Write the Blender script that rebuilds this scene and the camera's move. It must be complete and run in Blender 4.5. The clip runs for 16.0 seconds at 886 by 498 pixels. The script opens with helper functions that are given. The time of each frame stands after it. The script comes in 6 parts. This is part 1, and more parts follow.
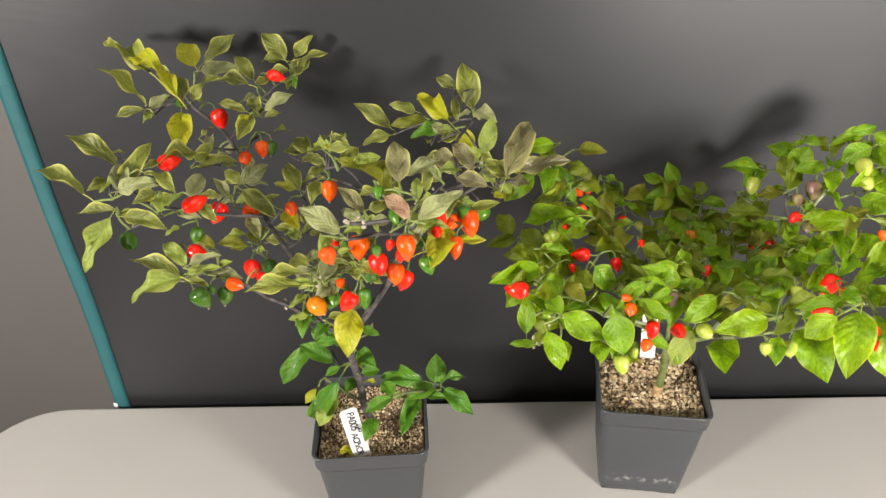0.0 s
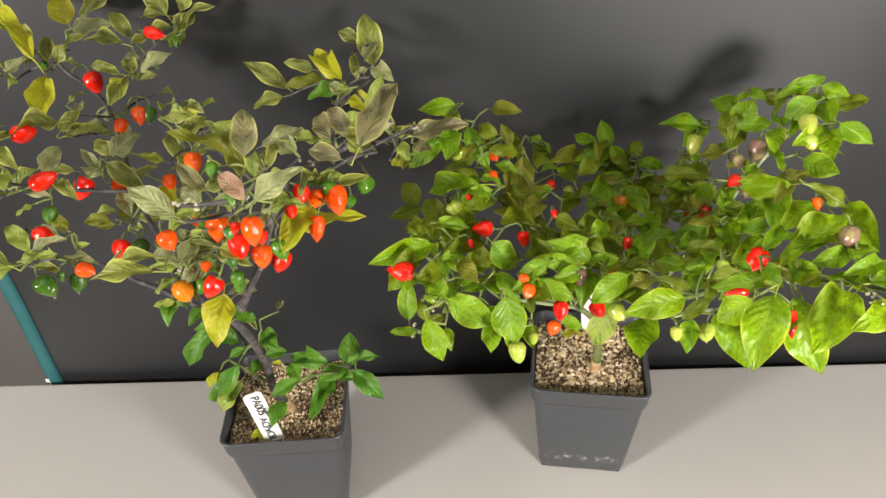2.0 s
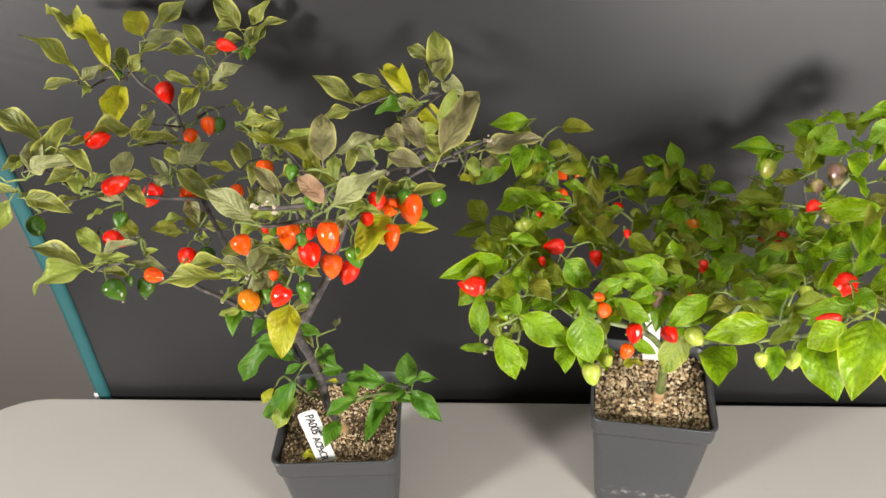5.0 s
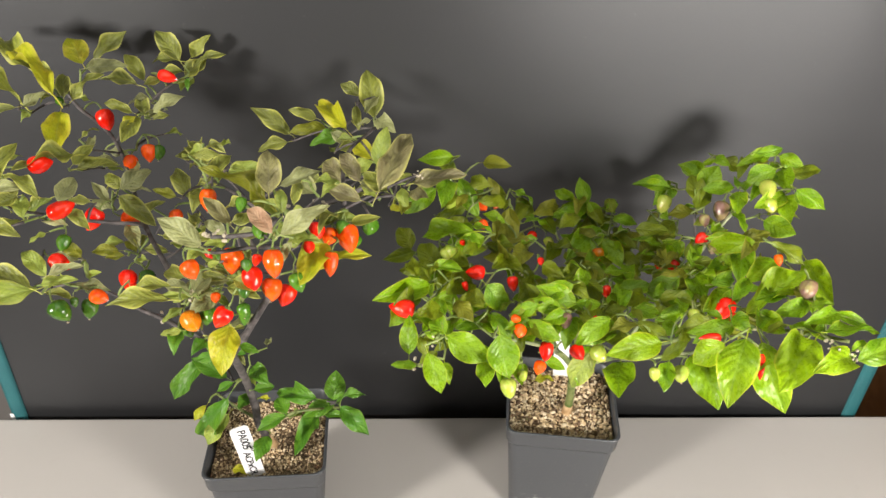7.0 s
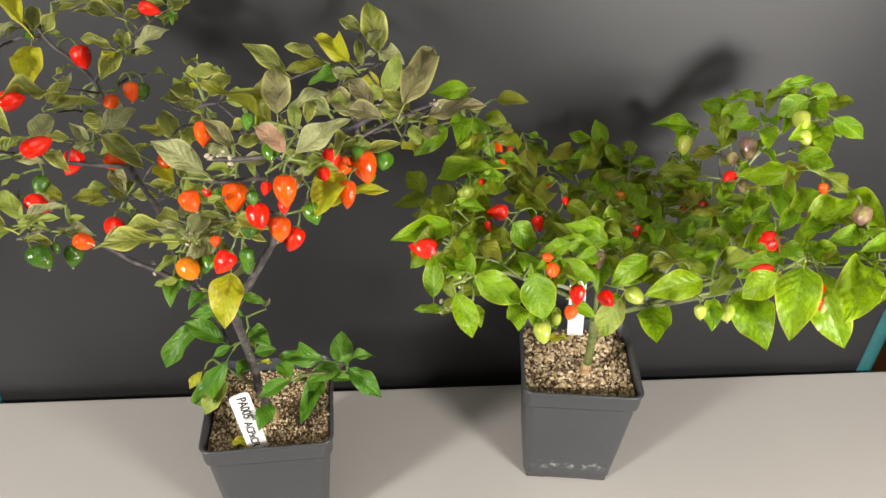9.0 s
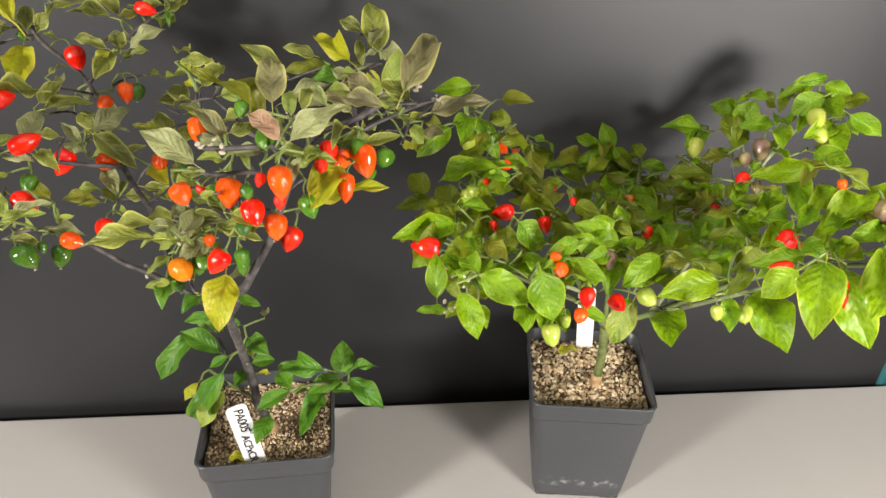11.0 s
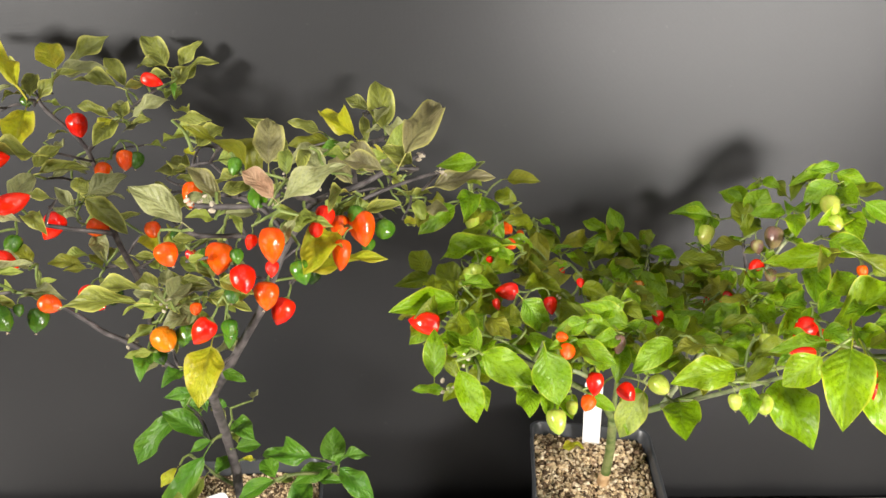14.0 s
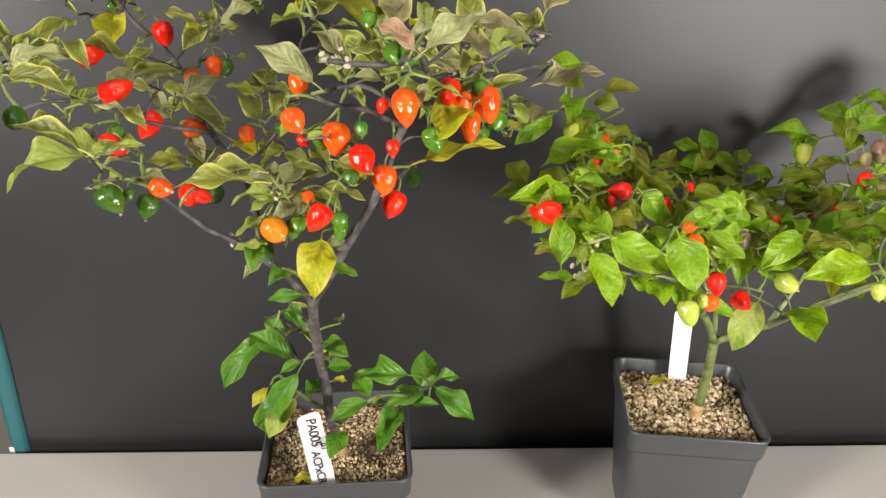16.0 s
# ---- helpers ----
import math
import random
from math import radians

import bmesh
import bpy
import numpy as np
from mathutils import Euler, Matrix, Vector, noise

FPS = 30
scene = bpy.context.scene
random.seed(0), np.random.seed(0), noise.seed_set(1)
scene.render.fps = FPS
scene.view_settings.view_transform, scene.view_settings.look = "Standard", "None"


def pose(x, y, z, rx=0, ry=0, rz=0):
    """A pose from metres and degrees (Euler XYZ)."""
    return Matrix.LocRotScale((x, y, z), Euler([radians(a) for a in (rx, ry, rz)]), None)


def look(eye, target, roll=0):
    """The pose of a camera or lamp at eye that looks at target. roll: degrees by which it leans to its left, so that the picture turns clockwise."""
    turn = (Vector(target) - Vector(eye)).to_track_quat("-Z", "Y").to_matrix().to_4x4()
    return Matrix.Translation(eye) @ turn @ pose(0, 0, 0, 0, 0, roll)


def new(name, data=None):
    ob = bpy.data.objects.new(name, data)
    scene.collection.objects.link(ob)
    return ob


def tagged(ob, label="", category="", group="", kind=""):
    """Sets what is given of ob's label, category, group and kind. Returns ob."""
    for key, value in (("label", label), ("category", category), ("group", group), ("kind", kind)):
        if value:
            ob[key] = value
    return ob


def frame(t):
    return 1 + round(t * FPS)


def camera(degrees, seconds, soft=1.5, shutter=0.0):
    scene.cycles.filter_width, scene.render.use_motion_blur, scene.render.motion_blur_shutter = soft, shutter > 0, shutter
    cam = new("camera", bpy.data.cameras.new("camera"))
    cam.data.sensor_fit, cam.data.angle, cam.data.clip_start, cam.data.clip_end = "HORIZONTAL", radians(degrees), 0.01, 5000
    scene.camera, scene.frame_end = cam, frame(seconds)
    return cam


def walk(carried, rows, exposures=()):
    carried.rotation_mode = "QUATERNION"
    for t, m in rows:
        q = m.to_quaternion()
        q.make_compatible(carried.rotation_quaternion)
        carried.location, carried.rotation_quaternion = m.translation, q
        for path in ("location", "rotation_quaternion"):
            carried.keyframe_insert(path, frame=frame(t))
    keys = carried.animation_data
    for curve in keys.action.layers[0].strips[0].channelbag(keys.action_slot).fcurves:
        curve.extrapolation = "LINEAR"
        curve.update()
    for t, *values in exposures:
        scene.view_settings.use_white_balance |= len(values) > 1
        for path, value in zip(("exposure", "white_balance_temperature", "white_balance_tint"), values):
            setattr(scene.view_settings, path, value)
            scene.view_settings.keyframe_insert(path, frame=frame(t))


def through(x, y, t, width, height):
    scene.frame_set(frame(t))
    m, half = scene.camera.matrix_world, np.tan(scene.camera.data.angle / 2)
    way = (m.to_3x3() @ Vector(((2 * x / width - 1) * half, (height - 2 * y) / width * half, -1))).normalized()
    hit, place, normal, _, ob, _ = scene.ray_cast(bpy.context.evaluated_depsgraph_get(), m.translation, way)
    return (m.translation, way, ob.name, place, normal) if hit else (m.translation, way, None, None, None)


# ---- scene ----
cam = camera(61.8, 16.0)
PATH = [
    (0, (0.018, 0.034, 0.651), (-0.019, 1.683, -0.481), -1.30),
    (0.5, (0.033, 0.050, 0.674), (0.002, 1.686, -0.477), -0.90),
    (1, (0.066, 0.073, 0.681), (0.035, 1.691, -0.493), -1.00),
    (1.5, (0.089, 0.086, 0.666), (0.037, 1.679, -0.542), -1.90),
    (2, (0.106, 0.089, 0.632), (0.022, 1.656, -0.607), -3.20),
    (2.5, (0.112, 0.122, 0.595), (-0.002, 1.679, -0.655), -4.10),
    (3, (0.111, 0.115, 0.605), (-0.044, 1.677, -0.633), -4.60),
    (3.5, (0.094, 0.102, 0.615), (-0.101, 1.681, -0.597), -4.70),
    (3.7, (0.091, 0.102, 0.615), (-0.112, 1.687, -0.588), -4.70),
    (5.8, (0.073, 0.067, 0.615), (-0.035, 1.714, -0.514), -1.10),
    (6, (0.071, 0.059, 0.618), (-0.014, 1.714, -0.502), -0.50),
    (6.5, (0.069, 0.044, 0.638), (0.037, 1.712, -0.466), 1.00),
    (7, (0.072, 0.056, 0.645), (0.131, 1.712, -0.475), 1.90),
    (7.5, (0.062, 0.051, 0.641), (0.125, 1.687, -0.509), 0.60),
    (8, (0.053, 0.065, 0.622), (0.131, 1.685, -0.549), 0.10),
    (8.5, (0.043, 0.072, 0.597), (0.152, 1.690, -0.573), 0.40),
    (9, (0.042, 0.075, 0.589), (0.174, 1.716, -0.547), 1.80),
    (9.2, (0.037, 0.075, 0.587), (0.168, 1.727, -0.532), 2.30),
    (11.3, (0.045, 0.082, 0.555), (0.161, 1.777, -0.502), 1.00),
    (11.5, (0.045, 0.078, 0.549), (0.155, 1.790, -0.479), 1.40),
    (12, (0.047, 0.072, 0.548), (0.155, 1.816, -0.425), 1.70),
    (12.5, (0.046, 0.065, 0.541), (0.151, 1.826, -0.400), 1.80),
    (13, (0.047, 0.068, 0.541), (0.150, 1.853, -0.356), 1.90),
    (13.5, (0.049, 0.075, 0.547), (0.157, 1.877, -0.315), 2.30),
    (14, (0.048, 0.093, 0.542), (0.153, 1.905, -0.299), 2.30),
    (14.5, (0.044, 0.101, 0.533), (0.136, 1.911, -0.313), 1.70),
    (15, (0.041, 0.095, 0.524), (0.120, 1.898, -0.338), 0.80),
    (15.5, (0.019, 0.089, 0.504), (0.086, 1.886, -0.371), 0.40),
    (16, (-0.006, 0.088, 0.479), (0.058, 1.899, -0.368), 1.30),
]
# the clip's camera opens a little when the dark cloth fills the picture, and closes over the pale table
EXPOSURES = [(0, 0.03), (0.5, 0.07), (1, 0.06), (2, -0.06), (3, -0.10), (3.7, -0.08), (5.8, 0.0), (6.5, 0.06), (7, 0.12), (7.5, 0.06), (8, -0.03),
             (9, -0.09), (11.5, 0.0), (12.5, 0.02), (13, 0.04), (14, 0.13), (14.5, 0.10), (15, 0.04), (16, 0.0)]
walk(cam, [(t, look(eye, target, roll)) for t, eye, target, roll in PATH], EXPOSURES)

# ---- light: two soft work lamps in front, at either side, and a dim added fill overhead ----
world = bpy.data.worlds.new("room_light")
scene.world = world
world.use_nodes = True
world.node_tree.nodes["Background"].inputs[0].default_value = (1.0, 0.97, 0.93, 1)
world.node_tree.nodes["Background"].inputs[1].default_value = 0.03


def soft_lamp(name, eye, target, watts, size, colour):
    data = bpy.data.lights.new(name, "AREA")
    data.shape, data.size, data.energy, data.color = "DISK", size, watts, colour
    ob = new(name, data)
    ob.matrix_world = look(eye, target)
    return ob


soft_lamp("work_lamp", (-1.18, -0.48, 0.68), (0.0, 0.60, 0.40), 36.0, 0.27, (1.0, 0.945, 0.865))
soft_lamp("work_lamp", (0.62, -0.12, 0.425), (0.2, 0.60, 0.46), 11.5, 0.22, (1.0, 0.945, 0.865))
# unseen disk added as ambient fill for leaves and upper cloth; no known fitting
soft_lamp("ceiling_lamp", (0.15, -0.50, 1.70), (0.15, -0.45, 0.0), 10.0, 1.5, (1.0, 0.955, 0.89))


# ---- materials ----
def material(name, colour, rough=0.5, metal=0.0, spec=0.5):
    m = bpy.data.materials.new(name)
    m.use_nodes = True
    b = m.node_tree.nodes["Principled BSDF"]
    b.inputs["Base Color"].default_value = (*colour, 1)
    b.inputs["Roughness"].default_value = rough
    b.inputs["Metallic"].default_value = metal
    b.inputs["Specular IOR Level"].default_value = spec
    return m, m.node_tree, b


def node(tree, kind, **values):
    n = tree.nodes.new(kind)
    for key, value in values.items():
        n.inputs[key.replace("_", " ")].default_value = value
    return n


def noise_of(tree, scale, detail=4.0, coord="Object"):
    tc = tree.nodes.new("ShaderNodeTexCoord")
    n = node(tree, "ShaderNodeTexNoise", Scale=scale, Detail=detail)
    tree.links.new(tc.outputs[coord], n.inputs["Vector"])
    return n.outputs[0]


def blend(tree, fac, a, b, mode="MIX"):
    m = tree.nodes.new("ShaderNodeMix")
    m.data_type, m.blend_type = "RGBA", mode
    for socket, value in ((m.inputs[0], fac), (m.inputs[6], a), (m.inputs[7], b)):
        if hasattr(value, "is_output"):
            tree.links.new(value, socket)
        elif isinstance(value, tuple):
            socket.default_value = (*value, 1)
        else:
            socket.default_value = value
    return m.outputs[2]


def ramp(tree, fac, *stops):
    r = tree.nodes.new("ShaderNodeValToRGB")
    while len(r.color_ramp.elements) < len(stops):
        r.color_ramp.elements.new(0.5)
    for e, (at, c) in zip(r.color_ramp.elements, stops):
        e.position, e.color = at, (*(c if isinstance(c, tuple) else (c, c, c)), 1)
    tree.links.new(fac, r.inputs[0])
    return r.outputs[0]


def bumped(tree, bsdf, height, strength, distance):
    b = node(tree, "ShaderNodeBump", Strength=strength, Distance=distance)
    tree.links.new(height, b.inputs["Height"])
    tree.links.new(b.outputs[0], bsdf.inputs["Normal"])


def maths(tree, op, a, b=0.0, c=0.0):
    m = tree.nodes.new("ShaderNodeMath")
    m.operation = op
    for socket, value in zip(m.inputs, (a, b, c)):
        if hasattr(value, "is_output"):
            tree.links.new(value, socket)
        else:
            socket.default_value = value
    return m.outputs[0]


def table_plastic():
    m, t, b = material("table_plastic", (0.66, 0.61, 0.57), 0.42)
    c = blend(t, noise_of(t, 6.0), (0.435, 0.414, 0.397), (0.495, 0.470, 0.451))
    c = blend(t, ramp(t, noise_of(t, 45.0, 6.0), (0.62, 0.0), (0.75, 0.25)), c, (0.42, 0.39, 0.365))
    t.links.new(c, b.inputs["Base Color"])
    bumped(t, b, noise_of(t, 900.0, 2.0), 0.25, 0.0004)
    return m


def black_cloth():
    m, t, b = material("black_cloth", (0.02, 0.02, 0.02), 0.50, 0.0, 0.74)
    b.inputs["Specular Tint"].default_value = (0.95, 0.96, 1.0, 1)
    c = blend(t, noise_of(t, 4.0, 5.0), (0.0060, 0.0062, 0.0070), (0.0098, 0.0101, 0.0112))
    c = blend(t, ramp(t, noise_of(t, 160.0, 3.0), (0.70, 0.0), (0.78, 0.35)), c, (0.04, 0.039, 0.038))
    t.links.new(c, b.inputs["Base Color"])
    tc = t.nodes.new("ShaderNodeTexCoord")
    threads = []
    for axis in ("X", "Z"):
        w = node(t, "ShaderNodeTexWave", Scale=330.0, Distortion=0.8, Detail=1.0)
        w.bands_direction = axis
        t.links.new(tc.outputs["Object"], w.inputs["Vector"])
        threads.append(w.outputs[0])
    last = maths(t, "MULTIPLY", *threads)
    bumped(t, b, maths(t, "ADD", last, maths(t, "MULTIPLY", noise_of(t, 9.0, 2.0), 2.5)), 0.13, 0.0004)
    return m


def ribbon_cloth():
    m, t, b = material("teal_ribbon", (0.01, 0.13, 0.15), 0.6)
    c = blend(t, noise_of(t, 60.0), (0.006, 0.080, 0.095), (0.013, 0.130, 0.142))
    t.links.new(c, b.inputs["Base Color"])
    tc = t.nodes.new("ShaderNodeTexCoord")
    w = node(t, "ShaderNodeTexWave", Scale=260.0, Distortion=0.4)
    w.bands_direction = "Z"
    t.links.new(tc.outputs["Object"], w.inputs["Vector"])
    bumped(t, b, w.outputs[0], 0.5, 0.0005)
    return m


def wall_paint():
    m, t, b = material("grey_wall_paint", (0.2, 0.195, 0.19), 0.7)
    c = blend(t, noise_of(t, 3.0), (0.165, 0.16, 0.157), (0.20, 0.194, 0.19))
    t.links.new(c, b.inputs["Base Color"])
    bumped(t, b, noise_of(t, 120.0), 0.15, 0.001)
    return m


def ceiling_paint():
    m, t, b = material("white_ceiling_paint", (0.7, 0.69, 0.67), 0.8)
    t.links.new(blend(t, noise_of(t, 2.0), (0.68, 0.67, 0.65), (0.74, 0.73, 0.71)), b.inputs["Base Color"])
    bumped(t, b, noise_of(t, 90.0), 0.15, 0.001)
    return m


def wood(name, dark, light, scale):
    m, t, b = material(name, dark, 0.45)
    tc = t.nodes.new("ShaderNodeTexCoord")
    w = node(t, "ShaderNodeTexWave", Scale=scale, Distortion=5.0, Detail=3.0, Detail_Scale=1.5)
    w.bands_direction = "X"
    t.links.new(tc.outputs["Object"], w.inputs["Vector"])
    t.links.new(blend(t, w.outputs[0], dark, light), b.inputs["Base Color"])
    bumped(t, b, w.outputs[0], 0.15, 0.001)
    return m


def pot_plastic():
    m, t, b = material("pot_plastic", (0.035, 0.036, 0.04), 0.38, 0.0, 0.6)
    c = blend(t, noise_of(t, 9.0), (0.037, 0.040, 0.046), (0.060, 0.064, 0.071))
    tc = t.nodes.new("ShaderNodeTexCoord")
    sep = t.nodes.new("ShaderNodeSeparateXYZ")
    t.links.new(tc.outputs["Object"], sep.inputs[0])
    # dried water and lime marks, a smeared band low on the walls
    low = maths(t, "SUBTRACT", 1.0, maths(t, "MULTIPLY", maths(t, "ABSOLUTE", maths(t, "SUBTRACT", sep.outputs[2], 0.026)), 130.0))
    low = maths(t, "MAXIMUM", low, 0.0)
    mark = maths(t, "MULTIPLY", low, ramp(t, noise_of(t, 130.0, 6.0), (0.50, 0.0), (0.66, 0.6)))
    c = blend(t, mark, c, (0.42, 0.42, 0.41))
    dust = ramp(t, noise_of(t, 300.0, 5.0), (0.64, 0.0), (0.78, 0.22))
    c = blend(t, dust, c, (0.22, 0.21, 0.2))
    t.links.new(c, b.inputs["Base Color"])
    bumped(t, b, noise_of(t, 260.0, 3.0), 0.2, 0.0004)
    return m


def soil_base():
    m, t, b = material("dark_peat", (0.06, 0.04, 0.025), 0.9)
    c = ramp(t, noise_of(t, 420.0, 5.0), (0.32, (0.035, 0.021, 0.012)), (0.56, (0.17, 0.11, 0.062)), (0.74, (0.42, 0.32, 0.20)))
    t.links.new(c, b.inputs["Base Color"])
    bumped(t, b, noise_of(t, 500.0, 5.0), 0.8, 0.002)
    return m


def soil_grain():
    m, t, b = material("perlite_and_bark", (0.5, 0.42, 0.3), 0.85)
    g = t.nodes.new("ShaderNodeNewGeometry")
    c = ramp(t, g.outputs["Random Per Island"], (0.0, (0.06, 0.034, 0.018)), (0.14, (0.15, 0.092, 0.05)),
             (0.26, (0.42, 0.30, 0.165)), (0.60, (0.62, 0.48, 0.29)), (0.88, (0.74, 0.63, 0.45)), (1.0, (0.26, 0.14, 0.07)))
    c = blend(t, ramp(t, noise_of(t, 700.0, 3.0), (0.48, 0.0), (0.75, 0.4)), c, (0.28, 0.20, 0.12))
    t.links.new(c, b.inputs["Base Color"])
    bumped(t, b, noise_of(t, 1500.0), 0.4, 0.0005)
    return m


def leaf_stuff(name, body, young, margin, vein, rough=0.38, through=0.22, spread=0.9, margin_at=0.80, patch=0.0, patch_colour=(0.3, 0.3, 0.02)):
    """Leaf blade: veins along the UV, paler margin, two scales of blotching, thin enough to let light through."""
    m, t, b = material(name, body, rough - 0.02, 0.0, 0.46)
    uv = t.nodes.new("ShaderNodeUVMap")
    sep = t.nodes.new("ShaderNodeSeparateXYZ")
    t.links.new(uv.outputs[0], sep.inputs[0])
    u, v = sep.outputs[0], sep.outputs[1]
    side = maths(t, "ABSOLUTE", maths(t, "MULTIPLY_ADD", v, 2.0, -1.0))
    info = t.nodes.new("ShaderNodeObjectInfo")
    c = blend(t, maths(t, "MULTIPLY", info.outputs["Random"], spread), body, young)
    tc = t.nodes.new("ShaderNodeTexCoord")
    moved = t.nodes.new("ShaderNodeVectorMath")
    moved.operation = "MULTIPLY_ADD"
    t.links.new(info.outputs["Random"], moved.inputs[0])
    moved.inputs[1].default_value = (37.0, 11.0, 5.0)
    t.links.new(tc.outputs["Object"], moved.inputs[2])
    n1 = node(t, "ShaderNodeTexNoise", Scale=2.6, Detail=4.0)
    n2 = node(t, "ShaderNodeTexNoise", Scale=16.0, Detail=4.0)
    n3 = node(t, "ShaderNodeTexNoise", Scale=6.5, Detail=1.5)
    for n in (n1, n2, n3):
        t.links.new(moved.outputs[0], n.inputs["Vector"])
    c = blend(t, ramp(t, n1.outputs[0], (0.38, 0.0), (0.66, 0.75)), c, young)
    if patch:
        c = blend(t, ramp(t, n1.outputs[0], (0.50 - 0.2 * patch, 0.0), (0.72 - 0.2 * patch, 0.9)), c, patch_colour)
    c = blend(t, ramp(t, n2.outputs[0], (0.32, 0.42), (0.56, 0.0)), c, tuple(0.5 * k for k in body))
    edge = maths(t, "MULTIPLY", ramp(t, maths(t, "MULTIPLY_ADD", n1.outputs[0], 0.25, maths(t, "ADD", side, -0.12)), (margin_at, 0.0), (0.99, 0.9)), 1.0)
    c = blend(t, edge, c, margin)
    # midrib and side veins
    rib = ramp(t, side, (0.0, 1.0), (0.07, 0.0))
    sway = maths(t, "MULTIPLY_ADD", side, -0.30, u)
    comb = maths(t, "ABSOLUTE", maths(t, "SUBTRACT", maths(t, "FRACT", maths(t, "MULTIPLY_ADD", sway, 6.5, maths(t, "MULTIPLY", n1.outputs[0], 1.2))), 0.5))
    ribs = ramp(t, comb, (0.0, 0.8), (0.09, 0.0))
    veins = maths(t, "MAXIMUM", rib, ribs)
    c = blend(t, maths(t, "MULTIPLY", veins, 0.32), c, vein)
    t.links.new(c, b.inputs["Base Color"])
    rgh = maths(t, "MULTIPLY_ADD", n2.outputs[0], 0.3, rough - 0.15)
    t.links.new(rgh, b.inputs["Roughness"])
    puff = maths(t, "MULTIPLY", ramp(t, comb, (0.0, 0.0), (0.5, 1.0)), ramp(t, side, (0.0, 0.0), (0.3, 1.0), (1.0, 0.3)))
    bumped(t, b, maths(t, "ADD", maths(t, "MULTIPLY", puff, 0.75), maths(t, "ADD", maths(t, "MULTIPLY", n3.outputs[0], 0.7), maths(t, "MULTIPLY", n2.outputs[0], 1.1))), 0.45, 0.0016)
    thin = t.nodes.new("ShaderNodeBsdfTranslucent")
    t.links.new(blend(t, 0.5, c, young), thin.inputs[0])
    mix = t.nodes.new("ShaderNodeMixShader")
    mix.inputs[0].default_value = through
    t.links.new(b.outputs[0], mix.inputs[1])
    t.links.new(thin.outputs[0], mix.inputs[2])
    t.links.new(mix.outputs[0], t.nodes["Material Output"].inputs["Surface"])
    return m


def bark(name, dark, light):
    m, t, b = material(name, dark, 0.6)
    c = blend(t, ramp(t, noise_of(t, 140.0, 5.0), (0.38, 0.0), (0.66, 1.0)), dark, light)
    c = blend(t, ramp(t, noise_of(t, 30.0), (0.5, 0.0), (0.7, 0.6)), c, light)
    t.links.new(c, b.inputs["Base Color"])
    bumped(t, b, noise_of(t, 300.0, 4.0), 0.35, 0.0006)
    return m


def skin(name, colour, second, rough=0.16):
    """Waxy fruit skin, ripening unevenly from the stalk."""
    m, t, b = material(name, colour, rough, 0.0, 0.55)
    info = t.nodes.new("ShaderNodeObjectInfo")
    tc = t.nodes.new("ShaderNodeTexCoord")
    moved = t.nodes.new("ShaderNodeVectorMath")
    moved.operation = "MULTIPLY_ADD"
    t.links.new(info.outputs["Random"], moved.inputs[0])
    moved.inputs[1].default_value = (23.0, 7.0, 3.0)
    t.links.new(tc.outputs["Object"], moved.inputs[2])
    n = node(t, "ShaderNodeTexNoise", Scale=1.4, Detail=2.0)
    t.links.new(moved.outputs[0], n.inputs["Vector"])
    c = blend(t, ramp(t, n.outputs[0], (0.42, 0.0), (0.72, 0.9)), colour, second)
    t.links.new(c, b.inputs["Base Color"])
    b.inputs["Subsurface Weight"].default_value = 0.12
    b.inputs["Subsurface Radius"].default_value = (0.006, 0.002, 0.001)
    b.inputs["Subsurface Scale"].default_value = 0.4
    n3 = node(t, "ShaderNodeTexNoise", Scale=5.0, Detail=2.0)
    t.links.new(tc.outputs["Object"], n3.inputs["Vector"])
    bumped(t, b, n3.outputs[0], 0.25, 0.004)
    return m


M_TABLE, M_CLOTH, M_RIBBON, M_WALL = table_plastic(), black_cloth(), ribbon_cloth(), wall_paint()
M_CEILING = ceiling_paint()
M_FLOOR = wood("floor_wood", (0.20, 0.11, 0.055), (0.30, 0.17, 0.085), 3.0)
M_CABINET = wood("cabinet_wood", (0.022, 0.012, 0.008), (0.055, 0.03, 0.018), 9.0)
M_OAK = wood("oak_frame", (0.22, 0.10, 0.035), (0.36, 0.18, 0.07), 14.0)
M_POT, M_SOIL, M_GRAIN = pot_plastic(), soil_base(), soil_grain()
M_METAL = material("grey_steel", (0.32, 0.32, 0.33), 0.4, 0.6)[0]
M_TAG = material("white_label_plastic", (0.80, 0.80, 0.81), 0.4)[0]
M_INK = material("marker_ink", (0.012, 0.012, 0.015), 0.6)[0]
